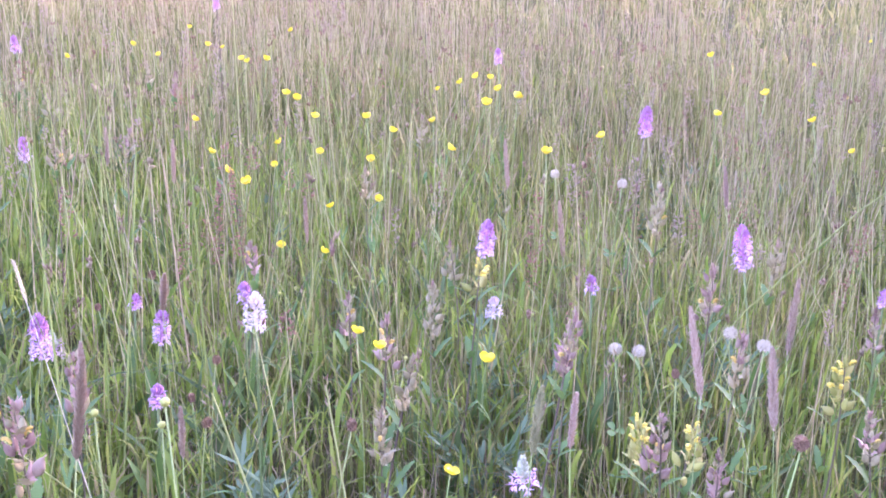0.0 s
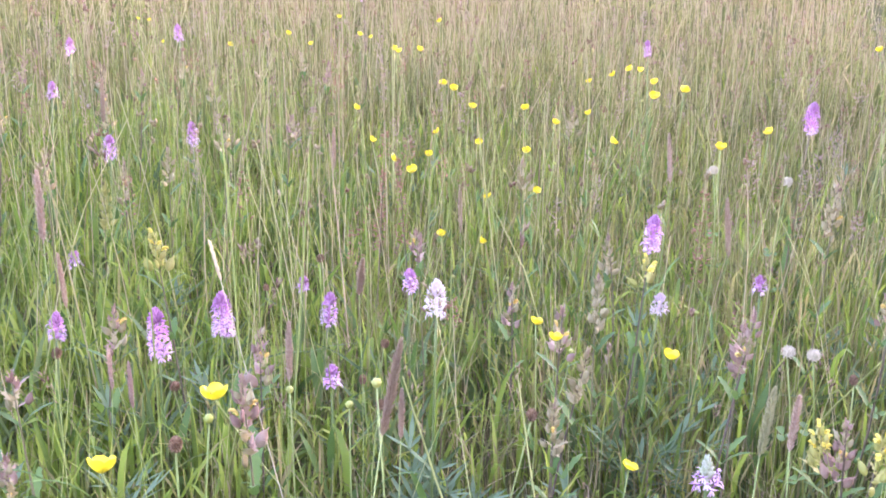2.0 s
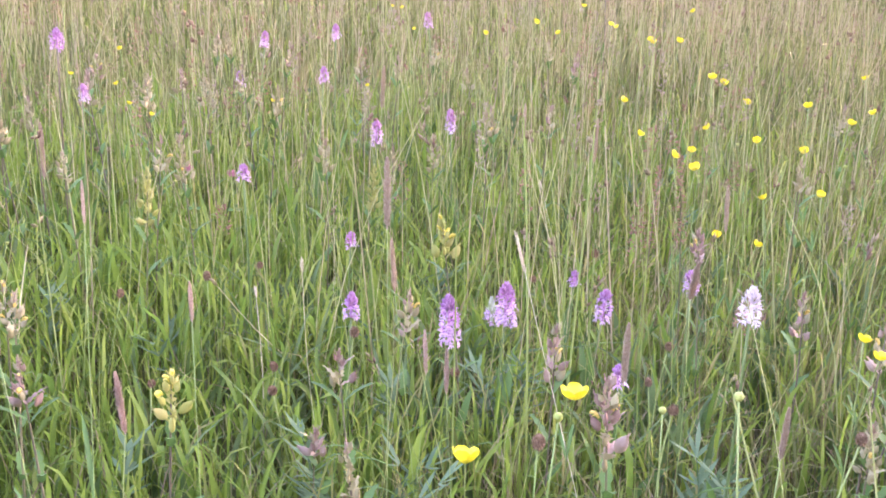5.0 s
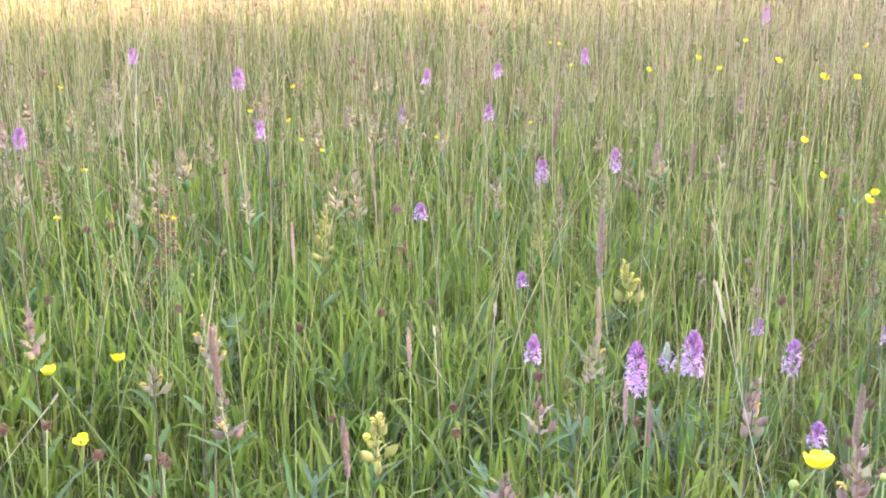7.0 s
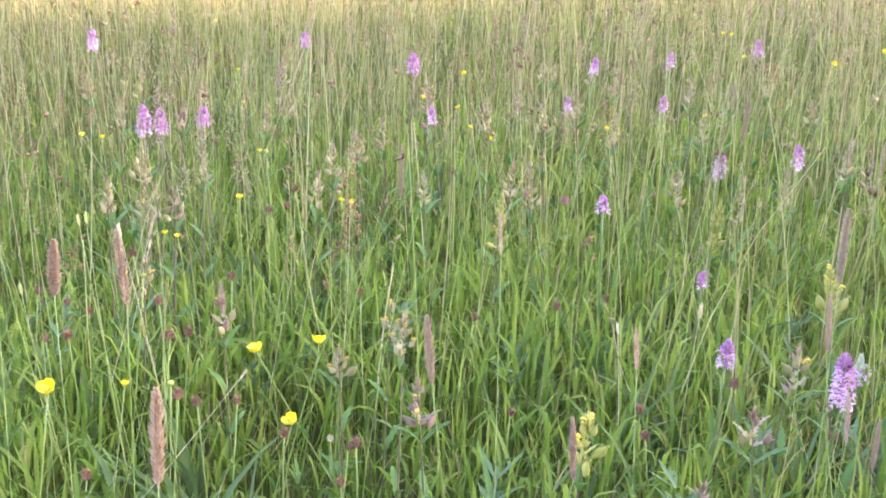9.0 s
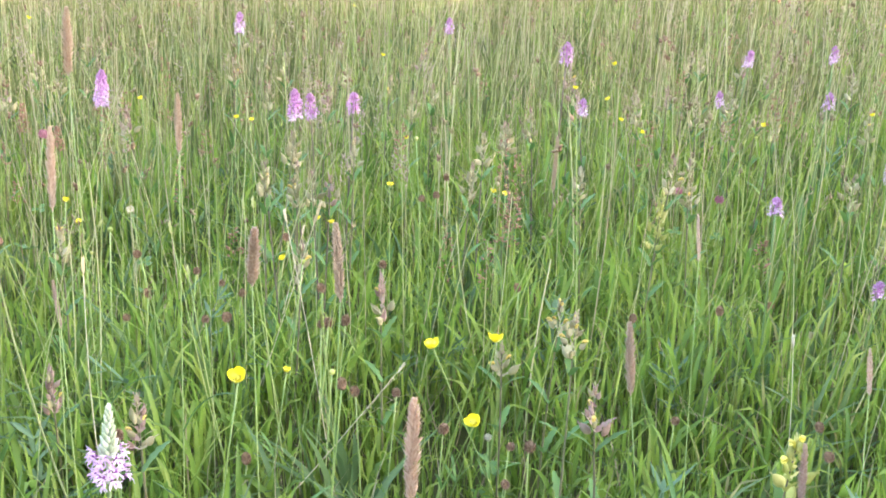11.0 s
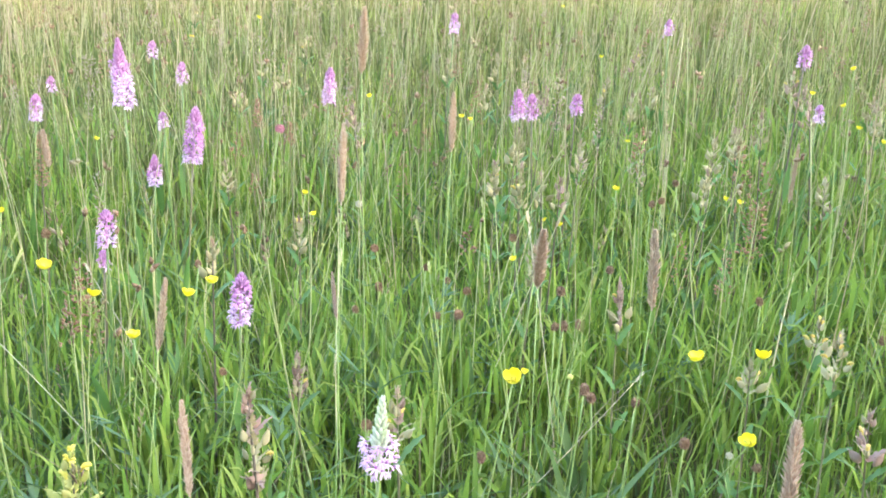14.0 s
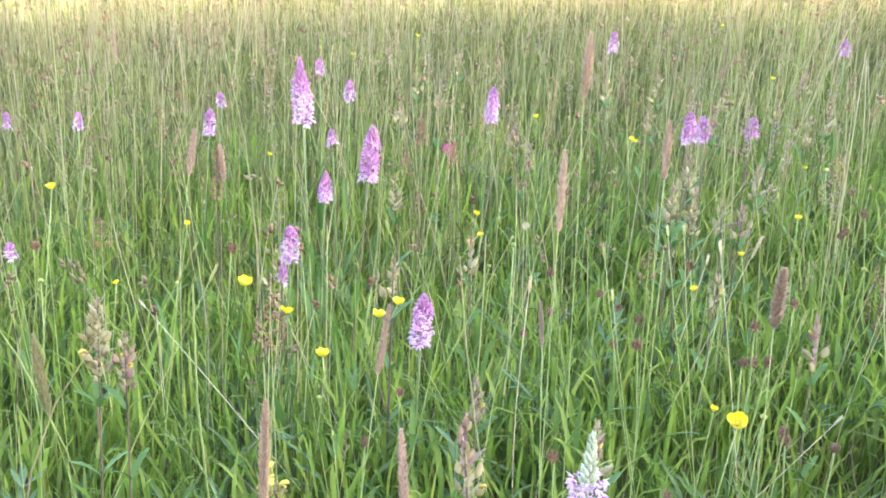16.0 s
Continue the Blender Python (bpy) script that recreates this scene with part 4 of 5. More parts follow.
def headed(name, x, y, z, shape, words, category, group, stem_material, size=1.0, r=0.0009, lean=None):
    ax, ay = lean if lean else (random.gauss(0, 0.1), random.gauss(0, 0.1))
    h = rise_to(x, y, z, ax, ay)
    root = thing(name, x - ax * h, y - ay * h, words, category, group)
    top = Vector((ax * h, ay * h, h))
    pts = bent(top, random.gauss(0, 0.01), 1.0)
    part("stem", Geo().tube(pts, r, 4).mesh("stem", M[stem_material]), root)
    m = Matrix.Translation(top) @ turned((ax + random.gauss(0, 0.2), ay + random.gauss(0, 0.2), 1)) @ Matrix.Diagonal((size, size, size, 1))
    part(shape.name.split(".")[0], shape, root, m)
    return root, pts


def plantain(x, y, z, size=1.0):
    headed("plantain", x, y, z - 0.006, random.choice(MESH["brown_head"]), "dark reddish-brown oval seed head on a thin stem", "wildflower", "brown seed heads in the meadow", "stalk", size)


def clover(x, y, z, tone="white", size=1.0):
    root, pts = headed("clover", x, y, z - 0.006, MESH["clover"][tone], "round %s clover head low in the grass" % ("creamy white" if tone == "white" else "rosy pink"), "clover", "clovers in the meadow", "stalk", size)
    for n in range(3):
        part("leaf", MESH["trefoil"], root, Matrix.Translation(pts[3 + n % 2]) @ Matrix.Rotation(2.2 * n, 4, "Z") @ Matrix.Translation((0.012, 0, 0)) @ Matrix.Rotation(-0.4, 4, "Y"))


def spike_mesh(material, long, fat, count):
    g = Geo().tube([(0, 0, -0.002), (0, 0, long * 0.9)], 0.0008, 4)
    for n in range(count):
        u = (n + 0.5) / count
        a = 2.4 * n + random.uniform(-0.3, 0.3)
        r = fat * (math.sin(math.pi * min(1, 0.18 + 0.80 * u)) ** 0.6) * random.uniform(0.55, 1.35)
        g.grain((0.3 * r * math.cos(a), 0.3 * r * math.sin(a), long * u), (0.8 * math.cos(a), 0.8 * math.sin(a), 1.15 + 0.5 * random.random()), r * 1.5 + 0.0014, 0.0007)
    return g.mesh("seed_spike", M[material], False)


MESH["spike"] = {k: [spike_mesh("spike_" + k, 0.075, 0.0034, 420), spike_mesh("spike_" + k, 0.058, 0.0028, 330), spike_mesh("spike_" + k, 0.066, 0.0037, 420)] for k in ("pink", "tan", "violet", "green")}
MESH["grass_leaf"] = [Geo().sheet(lance(l, 0.0045, 0.5, 0.5, 6)).mesh("leaf", M["leaf"]) for l in (0.14, 0.1)]


def seeding_grass(x, y, z, tone="pink", long=0.07, lean=None, fat=1.0):
    """A tall grass with one dense seed spike whose middle is at x, y, z."""
    words = {"pink": "pinkish soft grass seed spike on a tall stem", "tan": "tan-brown dense grass seed spike on a tall stem",
             "violet": "purplish grass seed spike on a slender stem", "green": "pale green grass seed spike on a slender stem"}[tone]
    ax, ay = lean if lean else (random.gauss(0, 0.05), random.gauss(0, 0.05))
    h = max(0.08, rise_to(x, y, z - long / 2, ax, ay))
    root = thing("seeding_grass", x - ax * h, y - ay * h, words, "grass", "seeding grasses in the meadow")
    top = Vector((ax * h, ay * h, h))
    pts = bent(top, random.gauss(0, 0.008), 1.0)
    part("stem", Geo().tube(pts, [0.0008, 0.0007, 0.0006, 0.0005, 0.0005, 0.0004, 0.0004], 4).mesh("stem", M["stalk"]), root)
    n = random.randrange(3)
    s = long / (0.075, 0.058, 0.066)[n]
    part("seed_spike", MESH["spike"][tone][n], root, Matrix.Translation(top) @ turned((ax * 1.3 + random.gauss(0, 0.06), ay * 1.3 + random.gauss(0, 0.06), 1)) @ Matrix.Diagonal((fat * s ** 0.5, fat * s ** 0.5, s, 1)))
    for k in range(2):
        part("leaf", MESH["grass_leaf"][k], root, Matrix.Translation(pts[1 + 2 * k]) @ Matrix.Rotation(3.1 * k + 7 * x, 4, "Z") @ Matrix.Rotation(-0.55, 4, "Y"))


def sorrel(x, y, z, tall=0.13):
    ax, ay = random.gauss(0, 0.05), random.gauss(0, 0.05)
    h = rise_to(x, y, z + tall / 2, ax, ay)
    root = thing("sorrel", x - ax * h, y - ay * h, "rusty red sorrel spike of small papery seeds", "wildflower", "sorrel in the meadow")
    top = Vector((ax * h, ay * h, h))
    pts = bent(top, 0.004, 1.0)
    part("stem", Geo().tube(pts, [0.0016, 0.0015, 0.0014, 0.0013, 0.0012, 0.001, 0.0006], 4).mesh("stem", M["purple_stalk"]), root)
    g = Geo()
    for n in range(150):
        u = random.random()
        p = top * ((h - tall * (1 - u)) / h)
        a, r = random.uniform(0, math.tau), (0.013 * (1 - 0.75 * u)) * random.random() ** 0.5
        d = Vector((math.cos(a), math.sin(a), random.uniform(-0.6, 0.6)))
        g.bead(p + Vector((r * math.cos(a), r * math.sin(a), 0)), (0.0022, 0.0008, 0.0022), turned(d).to_3x3(), 4, 3)
    part("seed_panicle", g.mesh("seed_panicle", M["sorrel"]), root)


def straw(x, y, z, foot, long=0.045, bow=0.0, tone="straw"):
    """A dry bent grass stalk from its foot to a pale empty tip at x, y, z."""
    bx, by = foot
    root = thing("grass_straw", bx, by, "long pale straw-coloured leaning grass stalk" if tone == "straw" else "long light green leaning grass stalk", "grass", "dry stalks in the meadow")
    top = Vector((x, y, z)) - root.location
    side = Vector((-top.y, top.x, 0)).normalized() * bow
    pts = [top * s + side * math.sin(math.pi * s) for s in (0, 0.2, 0.4, 0.6, 0.8, 1)]
    part("stem", Geo().tube(pts, [0.0008, 0.0007, 0.0006, 0.0006, 0.0005, 0.0004], 4).mesh("stem", M[tone]), root)
    g = Geo()
    way = (pts[-1] - pts[-2]).normalized()
    for n in range(int(900 * long)):
        a = 2.4 * n
        d = way * 1.8 + Vector((math.cos(a), math.sin(a), 0)) * 0.5
        g.grain(top + way * (n / 900 - 0.1 * long), d, 0.008, 0.0011)
    part("seed_spike", g.mesh("seed_spike", M[tone], False), root)


# ---- the plants, one by one ----
orchid(-0.764, 1.865, 0.417, 0.055, "lilac", 0.22)
orchid(-0.792, 1.777, 0.419, 0.058, "lilac", 0.22)
orchid(-0.462, 1.790, 0.493, 0.037, "pale", 0.30)
orchid(-0.287, 2.151, 0.497, 0.047, "lilac", 0.22)
orchid(-1.236, 2.278, 0.540, 0.041, "lilac", 0.22)
orchid(-1.175, 2.439, 0.549, 0.040, "lilac", 0.22)
orchid(-0.696, 2.019, 0.385, 0.044, "lilac", 0.22)
orchid(-0.918, 1.757, 0.417, 0.031, "lilac", 0.40)
orchid(-1.903, 1.562, 0.596, 0.048, "magenta", 0.22)
orchid(-1.854, 1.646, 0.600, 0.034, "magenta", 0.22)
orchid(-1.657, 1.946, 0.695, 0.034, "magenta", 0.30)
orchid(-1.577, 0.992, 0.426, 0.061, "lilac", 0.22)
orchid(-1.201, 0.999, 0.426, 0.065, "lilac", 0.62)
orchid(-1.867, 1.011, 0.570, 0.077, "magenta", 0.22)
orchid(-1.949, 0.937, 0.648, 0.092, "lilac", 0.40)
orchid(-1.731, 0.872, 0.482, 0.045, "lilac", 0.22)
orchid(-2.187, 1.335, 0.600, 0.063, "lilac", 0.22)
orchid(-2.036, 0.991, 0.491, 0.046, "lilac", 0.40)
orchid(-2.249, 1.086, 0.619, 0.035, "lilac", 0.30)
orchid(-2.349, 0.853, 0.551, 0.045, "lilac", 0.22)
orchid(-2.427, 1.719, 0.706, 0.043, "lilac", 0.22)
orchid(-1.492, 2.502, 0.700, 0.031, "lilac", 0.30, None, 0.8)
orchid(-1.653, 2.464, 0.680, 0.033, "lilac", 0.22, None, 0.8)
orchid(-1.385, 2.318, 0.630, 0.028, "lilac", 0.30, None, 0.8)
orchid(-0.438, 3.260, 0.697, 0.037, "lilac", 0.22, None, 0.8)
orchid(-1.175, 1.860, 0.535, 0.021, "lilac", 0.30, None, 0.8)
orchid(-0.591, 2.055, 0.428, 0.026, "lilac", 0.30)
orchid(-0.266, 2.092, 0.420, 0.026, "pale", 0.30)
orchid(-0.610, 1.849, 0.363, 0.026, "lilac", 0.30)
orchid(-0.758, 2.066, 0.400, 0.021, "lilac", 0.30, None, 0.8)
orchid(-0.180, 1.722, 0.381, 0.032, "lilac", 0.55)
orchid(-2.074, 2.021, 0.719, 0.032, "lilac", 0.30, None, 0.8)
orchid(-1.664, 2.401, 0.600, 0.031, "lilac", 0.30, None, 0.8)
orchid(-1.302, 3.542, 0.830, 0.044, "magenta", 0.22, None, 0.8)
orchid(-1.527, 2.933, 0.719, 0.037, "lilac", 0.22, None, 0.8)
orchid(-1.640, 1.976, 0.605, 0.026, "lilac", 0.30, None, 0.8)
orchid(-0.874, 2.045, 0.338, 0.037, "lilac", 0.55)
orchid(-1.092, 1.998, 0.421, 0.022, "lilac", 0.30, None, 0.8)
orchid(-1.928, 1.608, 0.588, 0.043, "magenta", 0.22)
orchid(-2.385, 1.065, 0.649, 0.029, "lilac", 0.30, None, 0.8)
orchid(-2.562, 0.904, 0.568, 0.030, "lilac", 0.30, None, 0.8)
orchid(-2.159, 1.033, 0.550, 0.025, "lilac", 0.30, None, 0.8)
orchid(-1.796, 0.876, 0.426, 0.021, "magenta", 0.30, None, 0.8)
orchid(-2.392, 0.634, 0.550, 0.028, "lilac", 0.30, None, 0.8)
orchid(-0.084, 2.634, 0.612, 0.048, "magenta", 0.22)
orchid(0.054, 2.222, 0.487, 0.058, "lilac", 0.22)
orchid(-0.145, 2.179, 0.435, 0.021, "lilac", 0.30, None, 0.8)
orchid(-2.703, 0.498, 0.510, 0.033, "lilac", 0.22, None, 0.8)
orchid(-1.942, 0.544, 0.438, 0.021, "lilac", 0.30, None, 0.8)
orchid(0.239, 2.243, 0.422, 0.022, "lilac", 0.30, None, 0.8)
buttercup(-0.503, 1.441, 0.515, 0.95, 1.25, (0.472, -1.241))
buttercup(-0.556, 1.385, 0.477, 1.00, 1.25, (0.342, -0.741))
buttercup(-0.345, 1.830, 0.448, 0.75, 1.25, (0.152, -1.091))
buttercup(-0.223, 1.765, 0.467, 0.81, 1.25, (0.002, -1.221))
buttercup(-0.664, 2.176, 0.567, 0.80, 1.25)
buttercup(-0.209, 2.144, 0.614, 0.72, 1.25)
buttercup(-0.780, 2.369, 0.565, 0.71, 1.25)
buttercup(-0.537, 2.450, 0.621, 0.75, 1.25)
buttercup(-0.689, 2.444, 0.575, 0.75, 1.25)
buttercup(-0.251, 1.739, 0.363, 0.76, 0.95)
buttercup(-0.490, 2.350, 0.502, 0.73, 1.25)
buttercup(-0.276, 2.360, 0.667, 0.76, 1.25)
buttercup(-0.825, 2.407, 0.613, 0.69, 1.25)
buttercup(-1.142, 1.278, 0.471, 0.75, 1.25, (0.412, -0.711))
buttercup(-1.118, 1.333, 0.473, 0.77, 1.25, (0.602, -0.311))
buttercup(-1.048, 1.251, 0.439, 0.74, 1.25, (0.842, -0.421))
buttercup(-1.684, 2.089, 0.608, 0.54, 1.25)
buttercup(-1.572, 2.836, 0.750, 0.47, 1.25)
buttercup(-1.513, 1.693, 0.502, 0.48, 1.25)
buttercup(-1.491, 0.914, 0.466, 0.74, 1.25, (0.922, -0.081))
buttercup(-1.134, 1.081, 0.488, 0.79, 1.25)
buttercup(-1.511, 0.782, 0.504, 0.75, 1.25, (1.332, -0.161))
buttercup(-1.540, 0.829, 0.461, 0.75, 1.25, (0.872, -0.391))
buttercup(-1.526, 0.864, 0.415, 0.75, 1.25)
buttercup(-1.873, 1.190, 0.442, 0.52, 1.25)
buttercup(-0.628, 2.163, 0.555, 0.79, 1.25)
buttercup(-0.738, 2.538, 0.520, 0.76, 1.25)
buttercup(-0.719, 2.558, 0.648, 0.77, 1.25)
buttercup(-0.697, 2.551, 0.640, 0.81, 1.25)
buttercup(-0.639, 2.481, 0.616, 0.75, 1.25)
buttercup(-0.541, 2.488, 0.545, 0.76, 1.25)
buttercup(-0.374, 2.336, 0.589, 0.79, 1.25)
buttercup(-0.458, 2.603, 0.602, 0.72, 1.25)
buttercup(-0.456, 2.307, 0.616, 0.69, 1.25)
buttercup(-0.437, 3.123, 0.651, 0.81, 1.25)
buttercup(-0.506, 2.868, 0.640, 0.73, 1.25)
buttercup(-0.572, 2.363, 0.485, 0.74, 1.25)
buttercup(-0.606, 2.226, 0.450, 0.68, 1.25)
buttercup(-0.559, 2.280, 0.430, 0.78, 1.25)
buttercup(-0.596, 2.384, 0.569, 0.69, 1.25)
buttercup(-0.940, 2.907, 0.688, 0.78, 1.25)
buttercup(-0.859, 2.813, 0.697, 0.77, 1.25)
buttercup(-0.933, 3.161, 0.753, 0.75, 1.25)
buttercup(-1.077, 2.999, 0.720, 0.75, 1.25)
buttercup(-1.263, 2.996, 0.719, 0.72, 1.25)
buttercup(-1.361, 2.430, 0.602, 0.48, 1.25)
buttercup(-0.359, 1.798, 0.474, 0.68, 1.25)
buttercup(-0.311, 2.286, 0.662, 0.81, 1.25)
buttercup(-1.386, 1.261, 0.365, 0.49, 1.25)
buttercup(-1.611, 1.457, 0.466, 0.47, 1.25)
buttercup(-1.669, 1.596, 0.496, 0.55, 1.25)
buttercup(-1.593, 2.083, 0.559, 0.52, 1.25)
buttercup(-1.634, 2.070, 0.577, 0.51, 1.25)
buttercup(-1.690, 2.107, 0.670, 0.53, 1.25)
buttercup(-2.061, 1.847, 0.661, 0.50, 1.25)
buttercup(-1.230, 3.055, 0.694, 0.74, 1.25)
buttercup(-1.148, 3.236, 0.708, 0.69, 1.25)
buttercup(-1.254, 3.268, 0.757, 0.73, 1.25)
buttercup(-1.533, 2.877, 0.697, 0.52, 1.25)
buttercup(-1.574, 2.887, 0.747, 0.50, 1.25)
buttercup(-2.128, 0.921, 0.527, 0.48, 1.25)
buttercup(-1.540, 0.951, 0.461, 0.69, 1.25, (0.722, 0.129))
buttercup(-1.817, 1.157, 0.488, 0.51, 1.25)
buttercup(-1.542, 1.695, 0.500, 0.54, 1.25)
buttercup(-1.667, 1.467, 0.459, 0.51, 1.25)
buttercup(-1.568, 1.356, 0.438, 0.51, 1.25)
buttercup(-2.028, 1.347, 0.598, 0.48, 1.25)
buttercup(-1.907, 1.458, 0.577, 0.48, 1.25)
buttercup(-1.642, 1.957, 0.636, 0.51, 1.25)
buttercup(-1.826, 1.738, 0.538, 0.47, 1.25)
buttercup(-1.645, 0.609, 0.579, 0.54, 1.25)
buttercup(-1.887, 0.766, 0.476, 0.47, 1.25)
buttercup(-1.847, 0.671, 0.412, 0.47, 1.25)
buttercup(0.095, 2.478, 0.672, 0.72, 1.25)
buttercup(0.177, 2.534, 0.627, 0.73, 1.25)
buttercup(-0.150, 2.431, 0.604, 0.75, 1.25)
buttercup(0.040, 2.682, 0.620, 0.72, 1.25)
buttercup(0.322, 2.918, 0.532, 0.74, 1.25)
buttercup(0.415, 3.507, 0.595, 0.75, 1.25)
buttercup(0.043, 2.969, 0.713, 0.78, 1.25)
buttercup(-0.936, 2.868, 0.695, 0.74, 1.25)
buttercup(-0.423, 2.857, 0.668, 0.80, 1.25)
buttercup(-0.455, 2.851, 0.656, 0.81, 1.25)
buttercup(-0.359, 2.729, 0.652, 0.78, 1.25)
buttercup(-2.577, 1.182, 0.660, 0.52, 1.25)
buttercup(-2.595, 1.331, 0.701, 0.52, 1.25)
buttercup(-2.055, 1.559, 0.549, 0.53, 1.25)
buttercup(-1.501, 2.311, 0.572, 0.52, 1.25)
buttercup(-2.600, 2.124, 0.744, 0.48, 1.25)
buttercup(-1.243, 2.695, 0.701, 0.69, 1.25)
buttercup(0.814, 5.129, 0.713, 0.72, 1.25)
buttercup(0.460, 4.286, 0.647, 0.74, 1.25)
buttercup_bud(-0.506, 1.670, 0.414)
buttercup_bud(-0.544, 1.625, 0.441)
buttercup_bud(-0.407, 1.501, 0.515)
buttercup_bud(-0.523, 1.463, 0.485)
buttercup_bud(-1.712, 1.675, 0.555)
buttercup_bud(-1.541, 1.602, 0.454)
buttercup_bud(-1.798, 1.209, 0.443)
buttercup_bud(-1.354, 1.301, 0.364)
buttercup_bud(-1.511, 1.353, 0.447)
yellow_rattle(-0.857, 1.868, 0.480, "fresh", 0.040, 5)
yellow_rattle(-0.850, 1.405, 0.442, "fresh", 0.036, 7)
yellow_rattle(-0.283, 2.085, 0.461, "fresh", 0.024, 3)
yellow_rattle(-1.181, 2.190, 0.452, "fresh", 0.070, 0)
yellow_rattle(-1.340, 1.836, 0.481, "fresh", 0.070, 0)
yellow_rattle(-1.148, 1.471, 0.441, "dry", 0.034, 9)
yellow_rattle(-1.185, 1.486, 0.443, "dry", 0.030, 8)
yellow_rattle(-1.387, 0.782, 0.341, "fresh", 0.042, 9)
yellow_rattle(0.151, 2.028, 0.373, "fresh", 0.050, 5)
yellow_rattle(-0.026, 1.827, 0.367, "fresh", 0.036, 7)
yellow_rattle(-0.077, 1.876, 0.346, "fresh", 0.042, 9)
yellow_rattle(-1.058, 1.408, 0.407, "pink", 0.034, 2)
yellow_rattle(-1.108, 2.264, 0.515, "dry", 0.050, 0)
yellow_rattle(-0.599, 2.100, 0.460, "pink", 0.034, 2)
yellow_rattle(-0.340, 2.064, 0.419, "dry", 0.060, 0)
yellow_rattle(-0.340, 1.818, 0.353, "dry", 0.050, 1)
yellow_rattle(-0.315, 1.854, 0.400, "dry", 0.050, 0)
yellow_rattle(-0.480, 1.440, 0.504, "pink", 0.050, 2)
yellow_rattle(-0.696, 1.444, 0.400, "dry", 0.040, 1)
yellow_rattle(-0.836, 1.581, 0.330, "pink", 0.020, 0)
yellow_rattle(-0.161, 1.982, 0.406, "pink", 0.056, 1)
yellow_rattle(-0.653, 1.762, 0.410, "pink", 0.048, 2)
yellow_rattle(-1.376, 1.939, 0.520, "dry", 0.060, 1)
yellow_rattle(-1.237, 1.451, 0.385, "dry", 0.026, 2)
yellow_rattle(-0.836, 1.758, 0.422, "pink", 0.040, 2)
yellow_rattle(-1.552, 1.376, 0.432, "dry", 0.040, 1)
yellow_rattle(-1.382, 2.461, 0.577, "dry", 0.050, 2)
yellow_rattle(-1.396, 1.395, 0.426, "pink", 0.048, 2)
yellow_rattle(-0.772, 1.535, 0.442, "pink", 0.022, 0)
yellow_rattle(-1.988, 1.089, 0.482, "dry", 0.040, 0)
yellow_rattle(-1.689, 1.393, 0.518, "dry", 0.040, 1)
yellow_rattle(-1.778, 1.496, 0.486, "dry", 0.060, 2)
yellow_rattle(-1.539, 1.047, 0.333, "pink", 0.048, 2)
yellow_rattle(-1.201, 0.891, 0.445, "pink", 0.072, 1)
yellow_rattle(-1.279, 1.052, 0.399, "pink", 0.040, 2)
yellow_rattle(-1.789, 1.138, 0.434, "dry", 0.040, 2)
yellow_rattle(-1.788, 0.640, 0.376, "dry", 0.040, 2)
yellow_rattle(-0.061, 2.234, 0.526, "dry", 0.060, 2)
yellow_rattle(0.089, 2.178, 0.475, "dry", 0.050, 0)
yellow_rattle(-0.151, 1.927, 0.434, "pink", 0.056, 2)
yellow_rattle(0.027, 1.947, 0.422, "pink", 0.048, 1)
yellow_rattle(0.005, 1.875, 0.321, "pink", 0.040, 1)
yellow_rattle(-0.056, 1.859, 0.355, "pink", 0.056, 2)
yellow_rattle(0.002, 2.066, 0.462, "pink", 0.056, 2)
yellow_rattle(-2.007, 2.315, 0.609, "pink", 0.040, 2)
yellow_rattle(-0.455, 2.074, 0.399, "pink", 0.048, 2)
yellow_rattle(-0.367, 2.314, 0.418, "dry", 0.050, 0)
yellow_rattle(-0.344, 1.859, 0.447, "pink", 0.040, 2)
yellow_rattle(-1.154, 2.207, 0.496, "dry", 0.060, 0)
yellow_rattle(0.231, 2.246, 0.373, "pink", 0.056, 2)
yellow_rattle(0.164, 1.951, 0.343, "pink", 0.048, 1)
plantain(-0.515, 1.410, 0.494, 0.94)
plantain(-0.729, 2.065, 0.443, 1.03)
plantain(-0.583, 1.877, 0.353, 0.89)
plantain(-0.344, 1.729, 0.408, 1.04)
plantain(-0.939, 1.637, 0.346, 0.95)
plantain(-0.583, 1.943, 0.377, 0.96)
plantain(-0.818, 1.836, 0.326, 1.13)
plantain(-1.211, 1.817, 0.388, 1.11)
plantain(-1.125, 1.627, 0.315, 0.90)
plantain(-1.447, 1.342, 0.390, 0.95)
plantain(-1.561, 1.512, 0.411, 1.05)
plantain(-1.300, 1.280, 0.377, 1.12)
plantain(-1.339, 1.567, 0.428, 0.92)
plantain(-1.575, 1.584, 0.498, 0.89)
plantain(-1.274, 1.716, 0.378, 1.01)
plantain(-1.611, 1.661, 0.515, 0.95)
plantain(-1.797, 0.998, 0.407, 0.92)
plantain(-1.437, 1.371, 0.390, 1.12)
plantain(-1.668, 1.278, 0.410, 0.88)
plantain(-1.700, 1.330, 0.376, 0.89)
plantain(-1.553, 1.269, 0.379, 1.14)
plantain(-1.782, 0.808, 0.470, 1.08)
plantain(-1.501, 0.905, 0.324, 0.96)
plantain(-1.649, 1.195, 0.451, 0.91)
plantain(-1.404, 1.317, 0.452, 1.01)
plantain(-1.349, 1.330, 0.340, 1.10)
plantain(-1.305, 1.356, 0.348, 0.90)
plantain(-1.254, 1.385, 0.316, 1.09)
plantain(-1.381, 1.208, 0.274, 1.13)
plantain(-1.695, 1.221, 0.380, 1.09)
plantain(0.040, 1.648, 0.467, 1.06)
